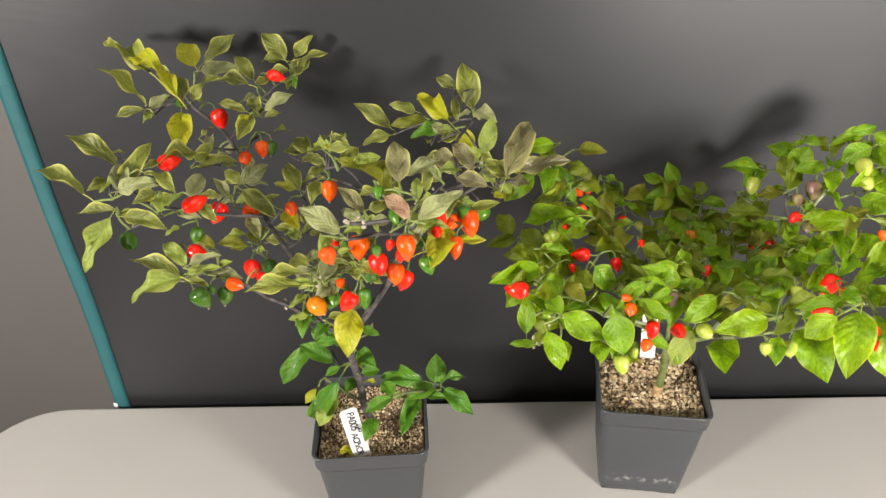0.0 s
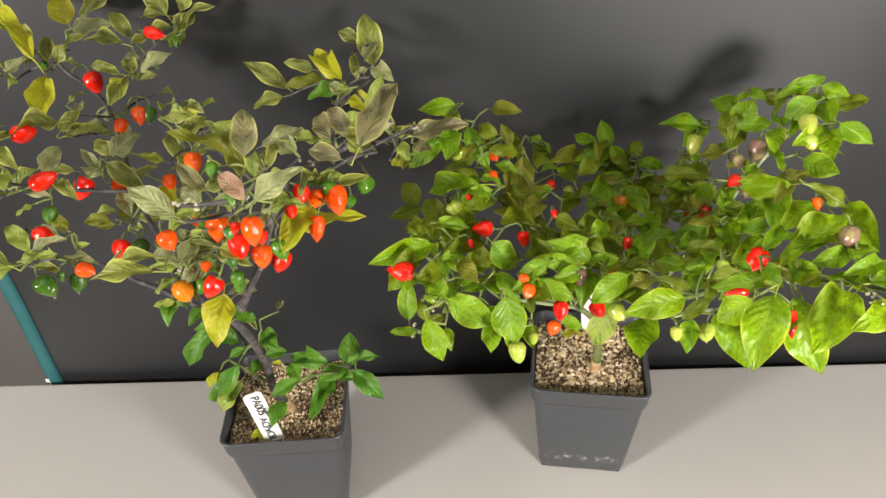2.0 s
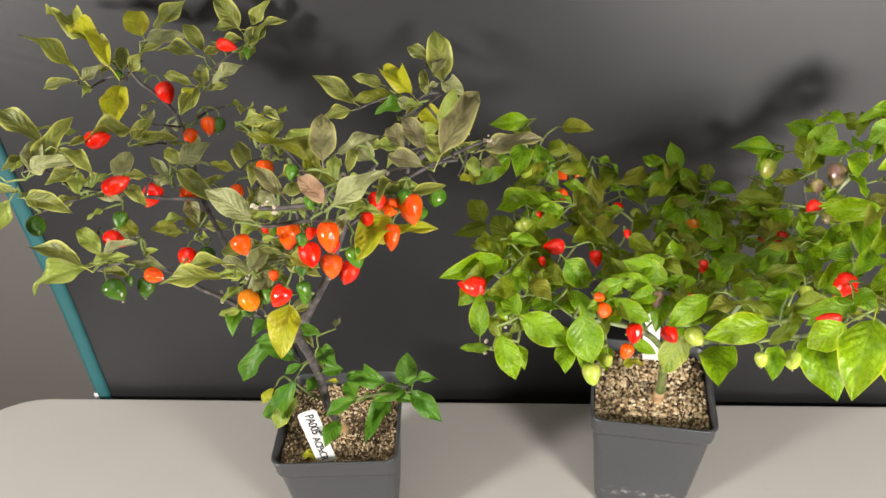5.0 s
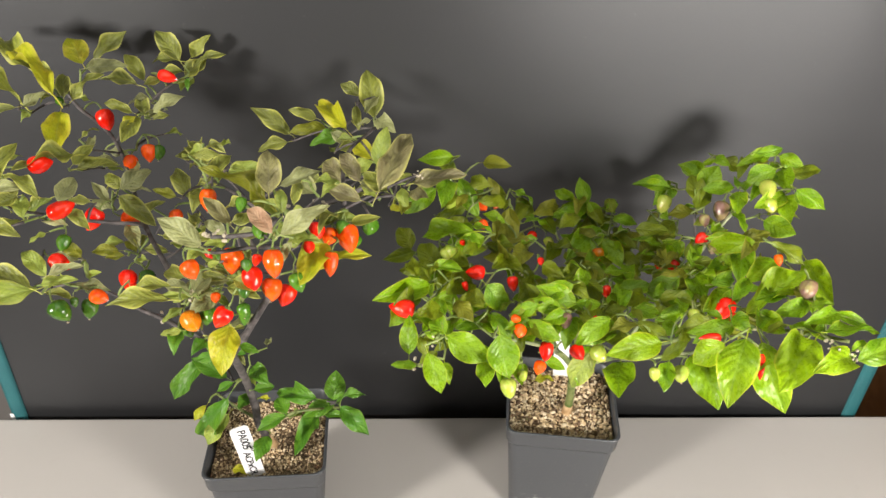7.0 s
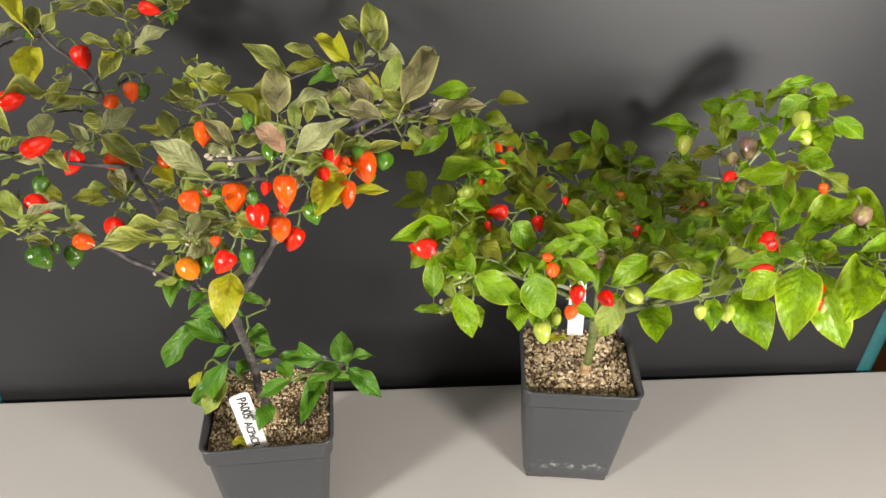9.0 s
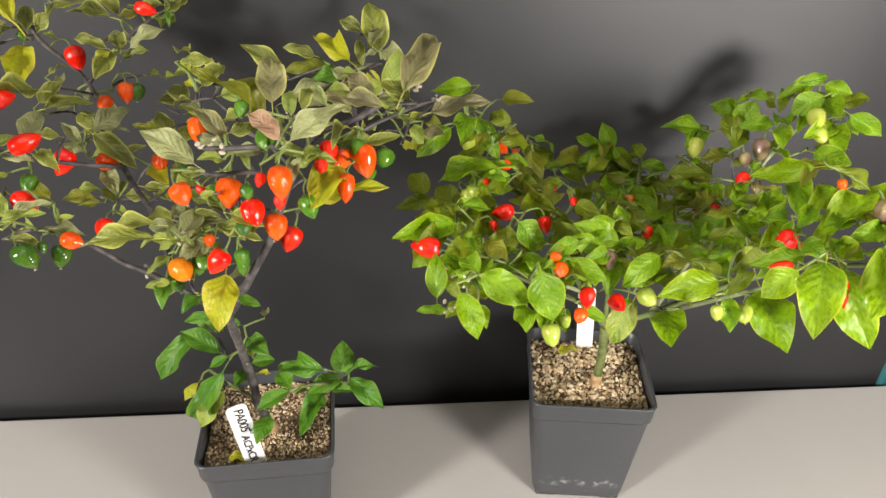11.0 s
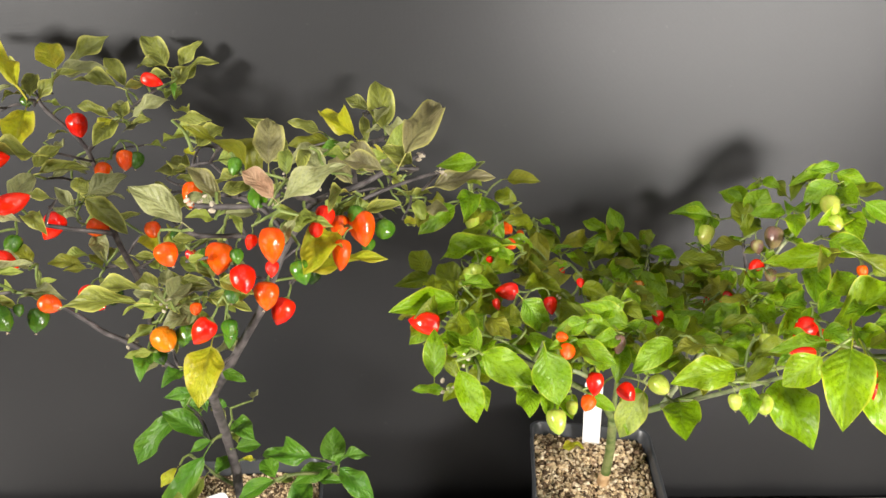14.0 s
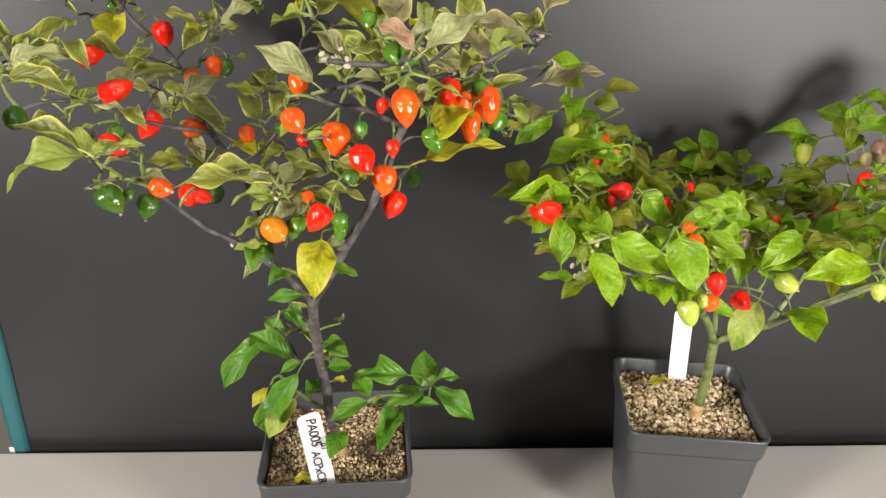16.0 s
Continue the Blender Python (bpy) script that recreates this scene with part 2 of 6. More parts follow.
LEAF = {
    "dusk": leaf_stuff("dusky_leaf", (0.112, 0.128, 0.024), (0.26, 0.29, 0.04), (0.58, 0.58, 0.13), (0.20, 0.22, 0.14), 0.40, 0.18, 0.9, 0.74),
    "grey": leaf_stuff("silvered_leaf", (0.20, 0.215, 0.085), (0.33, 0.35, 0.14), (0.42, 0.42, 0.20), (0.32, 0.34, 0.25), 0.38, 0.16, 0.9, 0.80),
    "plum": leaf_stuff("purple_brown_leaf", (0.16, 0.13, 0.07), (0.27, 0.26, 0.10), (0.46, 0.44, 0.12), (0.22, 0.20, 0.15), 0.40, 0.16, 0.9, 0.80),
    "gold": leaf_stuff("yellowing_leaf", (0.36, 0.41, 0.015), (0.56, 0.55, 0.020), (0.56, 0.50, 0.06), (0.36, 0.42, 0.10), 0.38, 0.28, 0.6, 0.80, 0.2, (0.52, 0.44, 0.02)),
    "moss": leaf_stuff("pale_moss_leaf", (0.2, 0.27, 0.045), (0.32, 0.39, 0.06), (0.36, 0.38, 0.06), (0.24, 0.30, 0.13), 0.40, 0.22),
    "olive": leaf_stuff("olive_leaf", (0.15, 0.17, 0.012), (0.28, 0.29, 0.018), (0.26, 0.26, 0.03), (0.13, 0.15, 0.05), 0.40, 0.26),
    "blush": leaf_stuff("dried_pink_leaf", (0.42, 0.22, 0.13), (0.46, 0.31, 0.19), (0.50, 0.36, 0.22), (0.36, 0.16, 0.11), 0.6, 0.25),
    "fresh": leaf_stuff("fresh_green_leaf", (0.06, 0.19, 0.014), (0.14, 0.31, 0.02), (0.16, 0.28, 0.03), (0.13, 0.26, 0.07), 0.34, 0.24, 0.7, 0.88),
    "lush": leaf_stuff("bright_green_leaf", (0.105, 0.240, 0.004), (0.25, 0.42, 0.005), (0.40, 0.48, 0.03), (0.22, 0.38, 0.07), 0.30, 0.28, 0.9, 0.91),
    "lime": leaf_stuff("lime_green_leaf", (0.145, 0.30, 0.004), (0.30, 0.46, 0.005), (0.52, 0.55, 0.04), (0.30, 0.47, 0.10), 0.30, 0.29, 0.8, 0.90),
    "deep": leaf_stuff("deep_green_leaf", (0.098, 0.150, 0.004), (0.22, 0.27, 0.006), (0.14, 0.19, 0.02), (0.16, 0.25, 0.05), 0.36, 0.29, 0.9, 0.88),
}
FRUIT = {
    "red": skin("red_skin", (0.80, 0.008, 0.003), (0.88, 0.030, 0.004)),
    "orange": skin("orange_skin", (0.82, 0.105, 0.003), (0.80, 0.05, 0.003)),
    "amber": skin("amber_skin", (0.78, 0.20, 0.006), (0.48, 0.22, 0.012)),
    "green": skin("green_skin", (0.052, 0.150, 0.010), (0.105, 0.235, 0.014)),
    "dark": skin("dark_green_skin", (0.036, 0.10, 0.010), (0.07, 0.15, 0.012)),
    "pale": skin("pale_green_skin", (0.34, 0.44, 0.05), (0.46, 0.44, 0.10)),
    "mauve": skin("mauve_skin", (0.21, 0.115, 0.095), (0.33, 0.31, 0.09)),
}
M_STALK = bark("green_stalk", (0.13, 0.19, 0.035), (0.24, 0.29, 0.09))
M_STEM_DARK = bark("purple_grey_stem", (0.034, 0.029, 0.031), (0.13, 0.113, 0.112))
M_STEM_GREEN = bark("green_stem", (0.075, 0.12, 0.022), (0.20, 0.22, 0.08))
M_STEM_PALE = bark("pale_green_twig", (0.15, 0.20, 0.08), (0.30, 0.31, 0.19))


# ---- building helpers ----
def mesh_of(name, bm, mat, smooth=True):
    me = bpy.data.meshes.new(name)
    bm.to_mesh(me)
    bm.free()
    for p in me.polygons:
        p.use_smooth = smooth
    me.materials.append(mat)
    return me


def put(name, me, parent=None, m=None, label=""):
    ob = new(name, me)
    if m is not None:
        ob.matrix_world = m
    if parent is not None:
        ob.parent = parent
        ob.matrix_parent_inverse = Matrix.Translation(-anchor(parent))
    if label:
        ob["label"] = label
    return ob


PLACE = {}


def anchor(ob):
    return PLACE.get(ob.name, Vector())


def thing(name, at, label, category, group="", kind=""):
    ob = new(name)
    ob.location = at
    PLACE[ob.name] = Vector(at)
    return tagged(ob, label, category, group, kind)


def part(name, bm, mat, parent, label="", smooth=True, m=None):
    return put(name, mesh_of(name, bm, mat, smooth), parent, m, label)


def box(bm, lo, hi, bevel=0.0):
    made = bmesh.ops.create_cube(bm, size=1.0)["verts"]
    for v in made:
        v.co = Vector([(a + b) / 2 + c * (b - a) for a, b, c in zip(lo, hi, v.co)])
    if bevel:
        edges = list({e for v in made for e in v.link_edges})
        bmesh.ops.bevel(bm, geom=edges, offset=bevel, segments=2, affect="EDGES", profile=0.5)
    return bm


def spline(points, per=5):
    pts = [Vector(p) for p in points]
    if len(pts) == 2:
        return [pts[0].lerp(pts[1], k / per) for k in range(per + 1)]
    ext = [2 * pts[0] - pts[1], *pts, 2 * pts[-1] - pts[-2]]
    out = []
    for i in range(1, len(ext) - 2):
        p0, p1, p2, p3 = ext[i - 1:i + 3]
        for k in range(per):
            s = k / per
            out.append(0.5 * (2 * p1 + (p2 - p0) * s + (2 * p0 - 5 * p1 + 4 * p2 - p3) * s * s + (3 * p1 - p0 - 3 * p2 + p3) * s ** 3))
    out.append(pts[-1])
    return out


def tube(bm, points, r0, r1, sides=8, per=5, knots=0.0):
    line = spline(points, per)
    rings, side = [], None
    for i, p in enumerate(line):
        d = (line[min(i + 1, len(line) - 1)] - line[max(i - 1, 0)]).normalized()
        side = (side or Vector((1, 0.3, 0.2))) - d * d.dot(side or Vector((1, 0.3, 0.2)))
        side.normalize()
        up = d.cross(side)
        r = r0 + (r1 - r0) * i / (len(line) - 1)
        if knots and i % per == 0:
            r *= 1 + knots
        rings.append([bm.verts.new(p + r * (math.cos(a) * side + math.sin(a) * up)) for a in (2 * math.pi * k / sides for k in range(sides))])
    for a, b in zip(rings, rings[1:]):
        for k in range(sides):
            bm.faces.new((a[k], a[(k + 1) % sides], b[(k + 1) % sides], b[k]))
    bm.faces.new(rings[0][::-1])
    bm.faces.new(rings[-1])
    return bm


def lathe(bm, profile, sides=14):
    rings = []
    for r, z in profile:
        rings.append([bm.verts.new((r * math.cos(2 * math.pi * k / sides), r * math.sin(2 * math.pi * k / sides), z)) for k in range(sides)] if r > 1e-6 else [bm.verts.new((0, 0, z))])
    for a, b in zip(rings, rings[1:]):
        for k in range(sides):
            q = [a[k % len(a)], a[(k + 1) % len(a)], b[(k + 1) % len(b)], b[k % len(b)]]
            q = [v for i, v in enumerate(q) if v not in q[:i]]
            if len(q) > 2:
                bm.faces.new(q)
    return bm


# ---- the room ----
BACK = 0.6685
ALIGN = pose(0, 0, -0.010, 0, 0, 0.75)


def slab(name, lo, hi, mat, label, category):
    ob = put(name, mesh_of(name, box(bmesh.new(), lo, hi), mat, False))
    return tagged(ob, label, category, kind="structure")


slab("floor", (-2.6, -2.2, -0.80), (2.9, 1.05, -0.75), M_FLOOR, "brown wooden floor under the table", "floor")
slab("wall_north", (-2.6, 1.05, -0.75), (2.9, 1.15, 1.75), M_WALL, "plain grey painted wall behind the backdrop", "wall")
# out of view, added to close the room so that light bounces back
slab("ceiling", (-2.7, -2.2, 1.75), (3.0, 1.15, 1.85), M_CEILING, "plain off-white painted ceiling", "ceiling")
slab("wall_south", (-2.6, -2.2, -0.75), (2.9, -2.1, 1.75), M_WALL, "plain grey painted wall", "wall")
slab("wall_west", (-2.7, -2.2, -0.75), (-2.6, 1.15, 1.75), M_WALL, "plain grey painted wall", "wall")
slab("wall_east", (2.9, -2.2, -0.75), (3.0, 1.15, 1.75), M_WALL, "plain grey painted wall", "wall")


def folding_table():
    t = thing("folding_table", (0.34, 0.27, -0.74), "pale grey-beige moulded plastic folding table with rounded corners", "table")
    bm = bmesh.new()
    x0, x1, y0, y1, r, h = -0.532, 1.298, -0.094, BACK, 0.090, 0.045
    def ring(inset, z):
        out = []
        for cx, cy, a0 in ((x1 - r, y1 - r, 0), (x0 + r, y1 - r, 90), (x0 + r, y0 + r, 180), (x1 - r, y0 + r, 270)):
            for k in range(9):
                a = radians(a0 + 90 * k / 8)
                out.append(bm.verts.new((cx + (r - inset) * math.cos(a), cy + (r - inset) * math.sin(a), z)))
        return out
    rings = [ring(0.012, -h), ring(0.0, -h + 0.008), ring(0.0, -0.005), ring(0.0006, -0.0022), ring(0.0018, -0.0006), ring(0.0036, 0.0)]
    n = len(rings[0])
    for a, b in zip(rings, rings[1:]):
        for k in range(n):
            bm.faces.new((a[k], a[(k + 1) % n], b[(k + 1) % n], b[k]))
    bm.faces.new(rings[0][::-1])
    bm.faces.new(rings[-1])
    part("tabletop", bm, M_TABLE, t, smooth=False, m=ALIGN)
    for sx in (-0.36, 1.04):
        for sy in (0.0, 0.55):
            part("leg", tube(bmesh.new(), [(sx, sy, -0.74), (sx, sy, -0.045)], 0.013, 0.013, 12, 2), M_METAL, t, "grey steel tube leg", m=ALIGN)
        part("crossbar", tube(bmesh.new(), [(sx, 0.0, -0.45), (sx, 0.55, -0.45)], 0.010, 0.010, 10, 2), M_METAL, t, m=ALIGN)
    return t


folding_table()
CLOTH_Y, LEFT, RIGHT = 0.679, -0.3855, 0.606


def cloth_at(x, z):
    """Depth of the hanging cloth: slack folds that die out towards the table."""
    v = Vector((x * 2.2, z * 1.4, 0.3))
    return CLOTH_Y + 0.005 * noise.noise(v) + 0.0042 * noise.noise(v * 3.1) + 0.010 * max(z - 0.22, 0) * math.sin(13 * x + 8 * z) * max(0.0, min(1.0, 3 * x + 0.6))


def backdrop():
    t = thing("cloth_backdrop", (0.11, CLOTH_Y, -0.16), "matt black woven cloth panel with teal ribbon edges, hanging behind the table", "backdrop")
    bm = bmesh.new()
    nx, nz, z0, z1 = 70, 60, -0.16, 1.02
    for back in (0.0, 0.0016):
        grid = [[bm.verts.new((x, cloth_at(x, z) + back, z)) for x in (LEFT + (RIGHT - LEFT) * i / nx for i in range(nx + 1))] for z in (z0 + (z1 - z0) * j / nz for j in range(nz + 1))]
        for j in range(nz):
            for i in range(nx):
                bm.faces.new((grid[j][i], grid[j][i + 1], grid[j + 1][i + 1], grid[j + 1][i]))
    part("panel", bm, M_CLOTH, t, m=ALIGN)
    for x in (LEFT, RIGHT):
        bm = bmesh.new()
        w, lines = 0.0085, []
        for j in range(49):
            z = z0 + (z1 - z0) * j / 48
            y = cloth_at(min(max(x, LEFT), RIGHT), z)
            sway = 0.0012 * noise.noise(Vector((x * 9, z * 7, 4.0)))
            lines.append([bm.verts.new((x + sway + a, y + b, z)) for a, b in ((-w, -0.0012), (-w * 0.5, -0.0028), (w * 0.5, -0.0028), (w, -0.0016), (w, 0.004), (-w, 0.004))])
        for a, b in zip(lines, lines[1:]):
            for k in range(6):
                bm.faces.new((a[k], a[(k + 1) % 6], b[(k + 1) % 6], b[k]))
        part("ribbon_edge", bm, M_RIBBON, t, "teal woven ribbon binding", m=ALIGN)
    tag = box(bmesh.new(), (LEFT - 0.0105, CLOTH_Y - 0.003, -0.03), (LEFT - 0.006, CLOTH_Y - 0.0022, -0.001), 0.0002)
    part("sewn_tag", tag, M_TAG, t, "small white sewn-in tag", smooth=False, m=ALIGN)
    # top rail that the cloth hangs from, above the view
    part("rail", tube(bmesh.new(), [(LEFT, CLOTH_Y + 0.012, 1.02), (RIGHT, CLOTH_Y + 0.012, 1.02)], 0.009, 0.009, 10, 2), M_METAL, t, m=ALIGN)
    for x in (LEFT + 0.05, RIGHT - 0.05):
        part("upright", tube(bmesh.new(), [(x, CLOTH_Y + 0.03, -0.74), (x, CLOTH_Y + 0.03, 1.03)], 0.008, 0.008, 10, 2), M_METAL, t, m=ALIGN)
    return t


backdrop()


def cabinet():
    t = thing("wooden_cabinet", (1.15, 0.92, -0.75), "dark brown wooden cabinet with an orange-brown frame behind the backdrop", "cabinet")
    part("carcass", box(bmesh.new(), (0.84, 0.80, -0.72), (1.50, 1.04, 0.46), 0.004), M_CABINET, t, smooth=False)
    part("stile", box(bmesh.new(), (0.79, 0.775, -0.75), (0.838, 1.04, 0.48), 0.004), M_OAK, t, "orange-brown oak frame post", smooth=False)
    part("top_board", box(bmesh.new(), (0.77, 0.765, 0.482), (1.52, 1.045, 0.505), 0.004), M_OAK, t, smooth=False)
    for x in (0.852, 1.178):
        door = part("door", box(bmesh.new(), (x, 0.782, -0.68), (x + 0.31, 0.798, 0.44), 0.004), M_CABINET, t, smooth=False)
        part("door_panel", box(bmesh.new(), (x + 0.05, 0.776, -0.62), (x + 0.26, 0.7815, 0.38), 0.002), M_CABINET, t, smooth=False)
    return t


cabinet()


# ---- pots ----
def rounded_square(bm, half, r, z, cuts=5):
    out = []
    for sx, sy, a0 in ((1, 1, 0), (-1, 1, 90), (-1, -1, 180), (1, -1, 270)):
        for k in range(cuts):
            a = radians(a0 + 90 * k / (cuts - 1))
            out.append(bm.verts.new((sx * (half - r) + r * math.cos(a), sy * (half - r) + r * math.sin(a), z)))
    return out


def rings_to_faces(bm, rings, close=True):
    for a, b in zip(rings, rings[1:]):
        for k in range(len(a)):
            bm.faces.new((a[k], a[(k + 1) % len(a)], b[(k + 1) % len(b)], b[k]))
    if close:
        bm.faces.new(rings[0][::-1])


def plant_pot(x, y, turn, label, grains_at=4200, sizes=(0.0006, 0.0008, 0.0010, 0.0013, 0.0017, 0.0023), hollow=None):
    pot = thing("plant_pot", (x, y, -0.010), label, "plant pot", "pots on the table")
    m = pose(x, y, -0.010, 0, 0, turn)
    bm = bmesh.new()
    prof = [(0.0385, 0.004, 0.0085), (0.0410, 0.0045, 0.010), (0.0420, 0.009, 0.010), (0.0500, 0.1115, 0.009)]
    outer = [rounded_square(bm, h, r, z) for h, z, r in prof]
    inner = [rounded_square(bm, h - 0.0014, r, z) for h, z, r in ((0.0500, 0.1115, 0.009), (0.0435, 0.03, 0.009))]
    rings_to_faces(bm, outer)
    rings_to_faces(bm, inner, False)
    put("wall", mesh_of("wall", bm, M_POT), pot, m)
    bm = bmesh.new()
    lip = [(0.0498, 0.1112), (0.0514, 0.1108), (0.0520, 0.1130), (0.0525, 0.1265), (0.0532, 0.1280), (0.0535, 0.1292), (0.0528, 0.1300), (0.0516, 0.1300), (0.0508, 0.1290), (0.0500, 0.1112)]
    rings_to_faces(bm, [rounded_square(bm, h, 0.0095, z) for h, z in lip], False)
    put("rim", mesh_of("rim", bm, M_POT), pot, m)
    for sx, sy in ((1, 1), (-1, 1), (-1, -1), (1, -1)):
        bm = box(bmesh.new(), (sx * 0.0295 - 0.0095, sy * 0.0295 - 0.0095, 0), (sx * 0.0295 + 0.0095, sy * 0.0295 + 0.0095, 0.0055), 0.002)
        put("foot", mesh_of("foot", bm, M_POT), pot, m)
    # growing mix: an uneven bed, then loose grains on it
    rng = random.Random(round(1000 * x))
    def level(u, v):
        dip = math.exp(-((u - hollow[0]) ** 2 + (v - hollow[1]) ** 2) / 0.00035) if hollow else 0.0
        return 0.1200 - 0.006 * dip + 0.0035 * noise.noise(Vector((u * 40, v * 40, x * 30))) - 0.0035 * max(abs(u), abs(v)) / 0.047
    soil = thing("potting_mix", (x, y, 0.1), "dry brown potting mix with pale perlite grains in a pot", "soil", kind="stuff")
    bm = bmesh.new()
    n = 26
    g = [[bm.verts.new((u, v, level(u, v) + 0.0012 * noise.noise(Vector((u * 300, v * 300, 1.0))))) for u in (0.0492 * (2 * i / n - 1) for i in range(n + 1))] for v in (0.0492 * (2 * j / n - 1) for j in range(n + 1))]
    for j in range(n):
        for i in range(n):
            bm.faces.new((g[j][i], g[j][i + 1], g[j + 1][i + 1], g[j + 1][i]))
    put("bed", mesh_of("bed", bm, M_SOIL), soil, m)
    verts, faces = [], []
    ico = bmesh.new()
    bmesh.ops.create_icosphere(ico, subdivisions=1, radius=1.0)
    ico.verts.ensure_lookup_table()
    base = [v.co.copy() for v in ico.verts]
    tri = [[v.index for v in f.verts] for f in ico.faces]
    ico.free()
    for _ in range(grains_at):
        u, v = rng.uniform(-0.0485, 0.0485), rng.uniform(-0.0485, 0.0485)
        if hollow and rng.random() < 0.85 * math.exp(-((u - hollow[0]) ** 2 + (v - hollow[1]) ** 2) / 0.0004):
            continue
        if rng.random() < 1.1 * noise.noise(Vector((u * 60, v * 60, 9.0 + x))):
            continue
        s = rng.choice(sizes) * rng.uniform(0.8, 1.25)
        turn_m = Euler([rng.uniform(0, 6.3) for _ in range(3)]).to_matrix()
        at = Vector((u, v, level(u, v) + 0.3 * s))
        stretch = Vector((rng.uniform(0.7, 1.3), rng.uniform(0.6, 1.2), rng.uniform(0.5, 0.9)))
        start = len(verts)
        verts += [at + turn_m @ Vector([s * a * b * rng.uniform(0.82, 1.15) for a, b in zip(c, stretch)]) for c in base]
        faces += [[start + k for k in f] for f in tri]
    me = bpy.data.meshes.new("grains")
    me.from_pydata(verts, [], faces)
    me.materials.append(M_GRAIN)
    grains = put("grains", me, soil, m)
    grains["kind"] = "stuff"
    return pot


plant_pot(-0.0655, 0.5300, 3.8, "square dark grey plastic pot holding the dusky pepper plant", 5200, (0.0004, 0.0006, 0.0008, 0.0010, 0.0014), (0.022, -0.002))
plant_pot(0.2120, 0.5770, -6.5, "square dark grey plastic pot with lime marks low down")


# ---- pepper plants ----
def leaf_mesh(seed, cup, arch, wave, curl):
    """A pointed oval blade, one long and one wide, with a short stalk behind its base."""
    rng = random.Random(seed)
    rows, cols = 14, 8
    phase, lean = rng.uniform(0, 6.3), rng.uniform(-0.05, 0.05)
    bm = bmesh.new()
    uv = bm.loops.layers.uv.new("UVMap")
    lo, hi = rng.uniform(0.72, 0.86), rng.uniform(0.95, 1.1) if seed in (1, 2, 5, 8) else rng.uniform(1.05, 1.3)
    peak = (lo / (lo + hi)) ** lo * (1 - lo / (lo + hi)) ** hi
    grid, place = [], {}
    for j in range(rows + 1):
        s = j / rows
        h = 0.5 * max(s, 0.004) ** lo * (1 - s * 0.995) ** hi / peak
        line = []
        for i in range(cols + 1):
            v = 2 * i / cols - 1
            x = h * v
            z = 0.62 * cup * abs(x) ** 1.2 + arch * 4 * s * (1 - s) - 0.28 * curl * max(s - 0.62, 0) ** 2 * 3
            z += wave * math.sin(9.0 * s + phase + 1.3 * v) * abs(v) ** 1.5 * h
            # blade swells between the side veins
            z += 0.010 * abs(math.sin(math.pi * (6.5 * s - 1.95 * abs(v)))) * min(1.0, 3 * abs(v)) * (1 - v * v) ** 0.5
            z += 0.012 * noise.noise(Vector((4 * x + seed, 5 * s, 2.0)))
            vert = bm.verts.new((x + lean * math.sin(3.0 * s), s, z))
            place[vert] = (s, (v + 1) / 2)
            line.append(vert)
        grid.append(line)
    for a, b in zip(grid, grid[1:]):
        for i in range(cols):
            f = bm.faces.new((a[i], a[i + 1], b[i + 1], b[i]))
            for loop in f.loops:
                loop[uv].uv = place[loop.vert]
    tube(bm, [(0, -0.20, -0.05), (0, -0.08, -0.012), (0, 0.03, 0.0)], 0.013, 0.016, 5, 2)
    me = bpy.data.meshes.new("leaf")
    bm.to_mesh(me)
    bm.free()
    for p in me.polygons:
        p.use_smooth = True
    me.materials.append(None)
    return me


LEAVES = [leaf_mesh(1, 0.50, 0.06, 0.16, 0.0), leaf_mesh(2, 0.28, 0.11, 0.24, 0.35), leaf_mesh(3, 0.66, 0.05, 0.12, -0.3),
          leaf_mesh(4, 0.16, 0.15, 0.26, 0.6), leaf_mesh(5, 0.42, 0.03, 0.30, 0.2), leaf_mesh(6, -0.18, 0.12, 0.22, 0.4),
          leaf_mesh(7, 0.56, 0.12, 0.20, 0.7), leaf_mesh(8, 0.22, 0.08, 0.18, 0.0), leaf_mesh(9, 0.74, 0.02, 0.22, 0.4), leaf_mesh(10, 0.34, 0.16, 0.30, 0.9)]


def fruit_mesh(seed, blunt):
    rng = random.Random(seed)
    prof = [(0.0, -0.03), (0.10, -0.012), (0.24, 0.0), (0.37, -0.05), (0.46, -0.15), (0.50, -0.29), (0.49, -0.45)]
    prof += [(0.44, -0.62), (0.34, -0.79), (0.20, -0.91), (0.09, -0.97), (0.0, -1.0)] if blunt else [(0.425, -0.62), (0.315, -0.77), (0.19, -0.88), (0.085, -0.955), (0.03, -0.985), (0.0, -1.0)]
    bm = lathe(bmesh.new(), prof, 16)
    a, b = rng.uniform(0, 6.3), rng.uniform(-0.12, 0.12)
    for v in bm.verts:
        lump = 1 + 0.10 * noise.noise(v.co * 2.2 + Vector((seed, 0, 0)))
        v.co.x, v.co.y = v.co.x * lump + b * v.co.z ** 2 * math.cos(a), v.co.y * lump + b * v.co.z ** 2 * math.sin(a)
    bmesh.ops.recalc_face_normals(bm, faces=bm.faces)
    me = bpy.data.meshes.new("fruit")
    bm.to_mesh(me)
    bm.free()
    for p in me.polygons:
        p.use_smooth = True
    me.materials.append(None)
    return me


FRUITS = {False: [fruit_mesh(k, False) for k in (1, 2, 3, 4)], True: [fruit_mesh(k, True) for k in (5, 6, 7)]}
STALK_END = Vector((0.42, 0.05, 0.85))


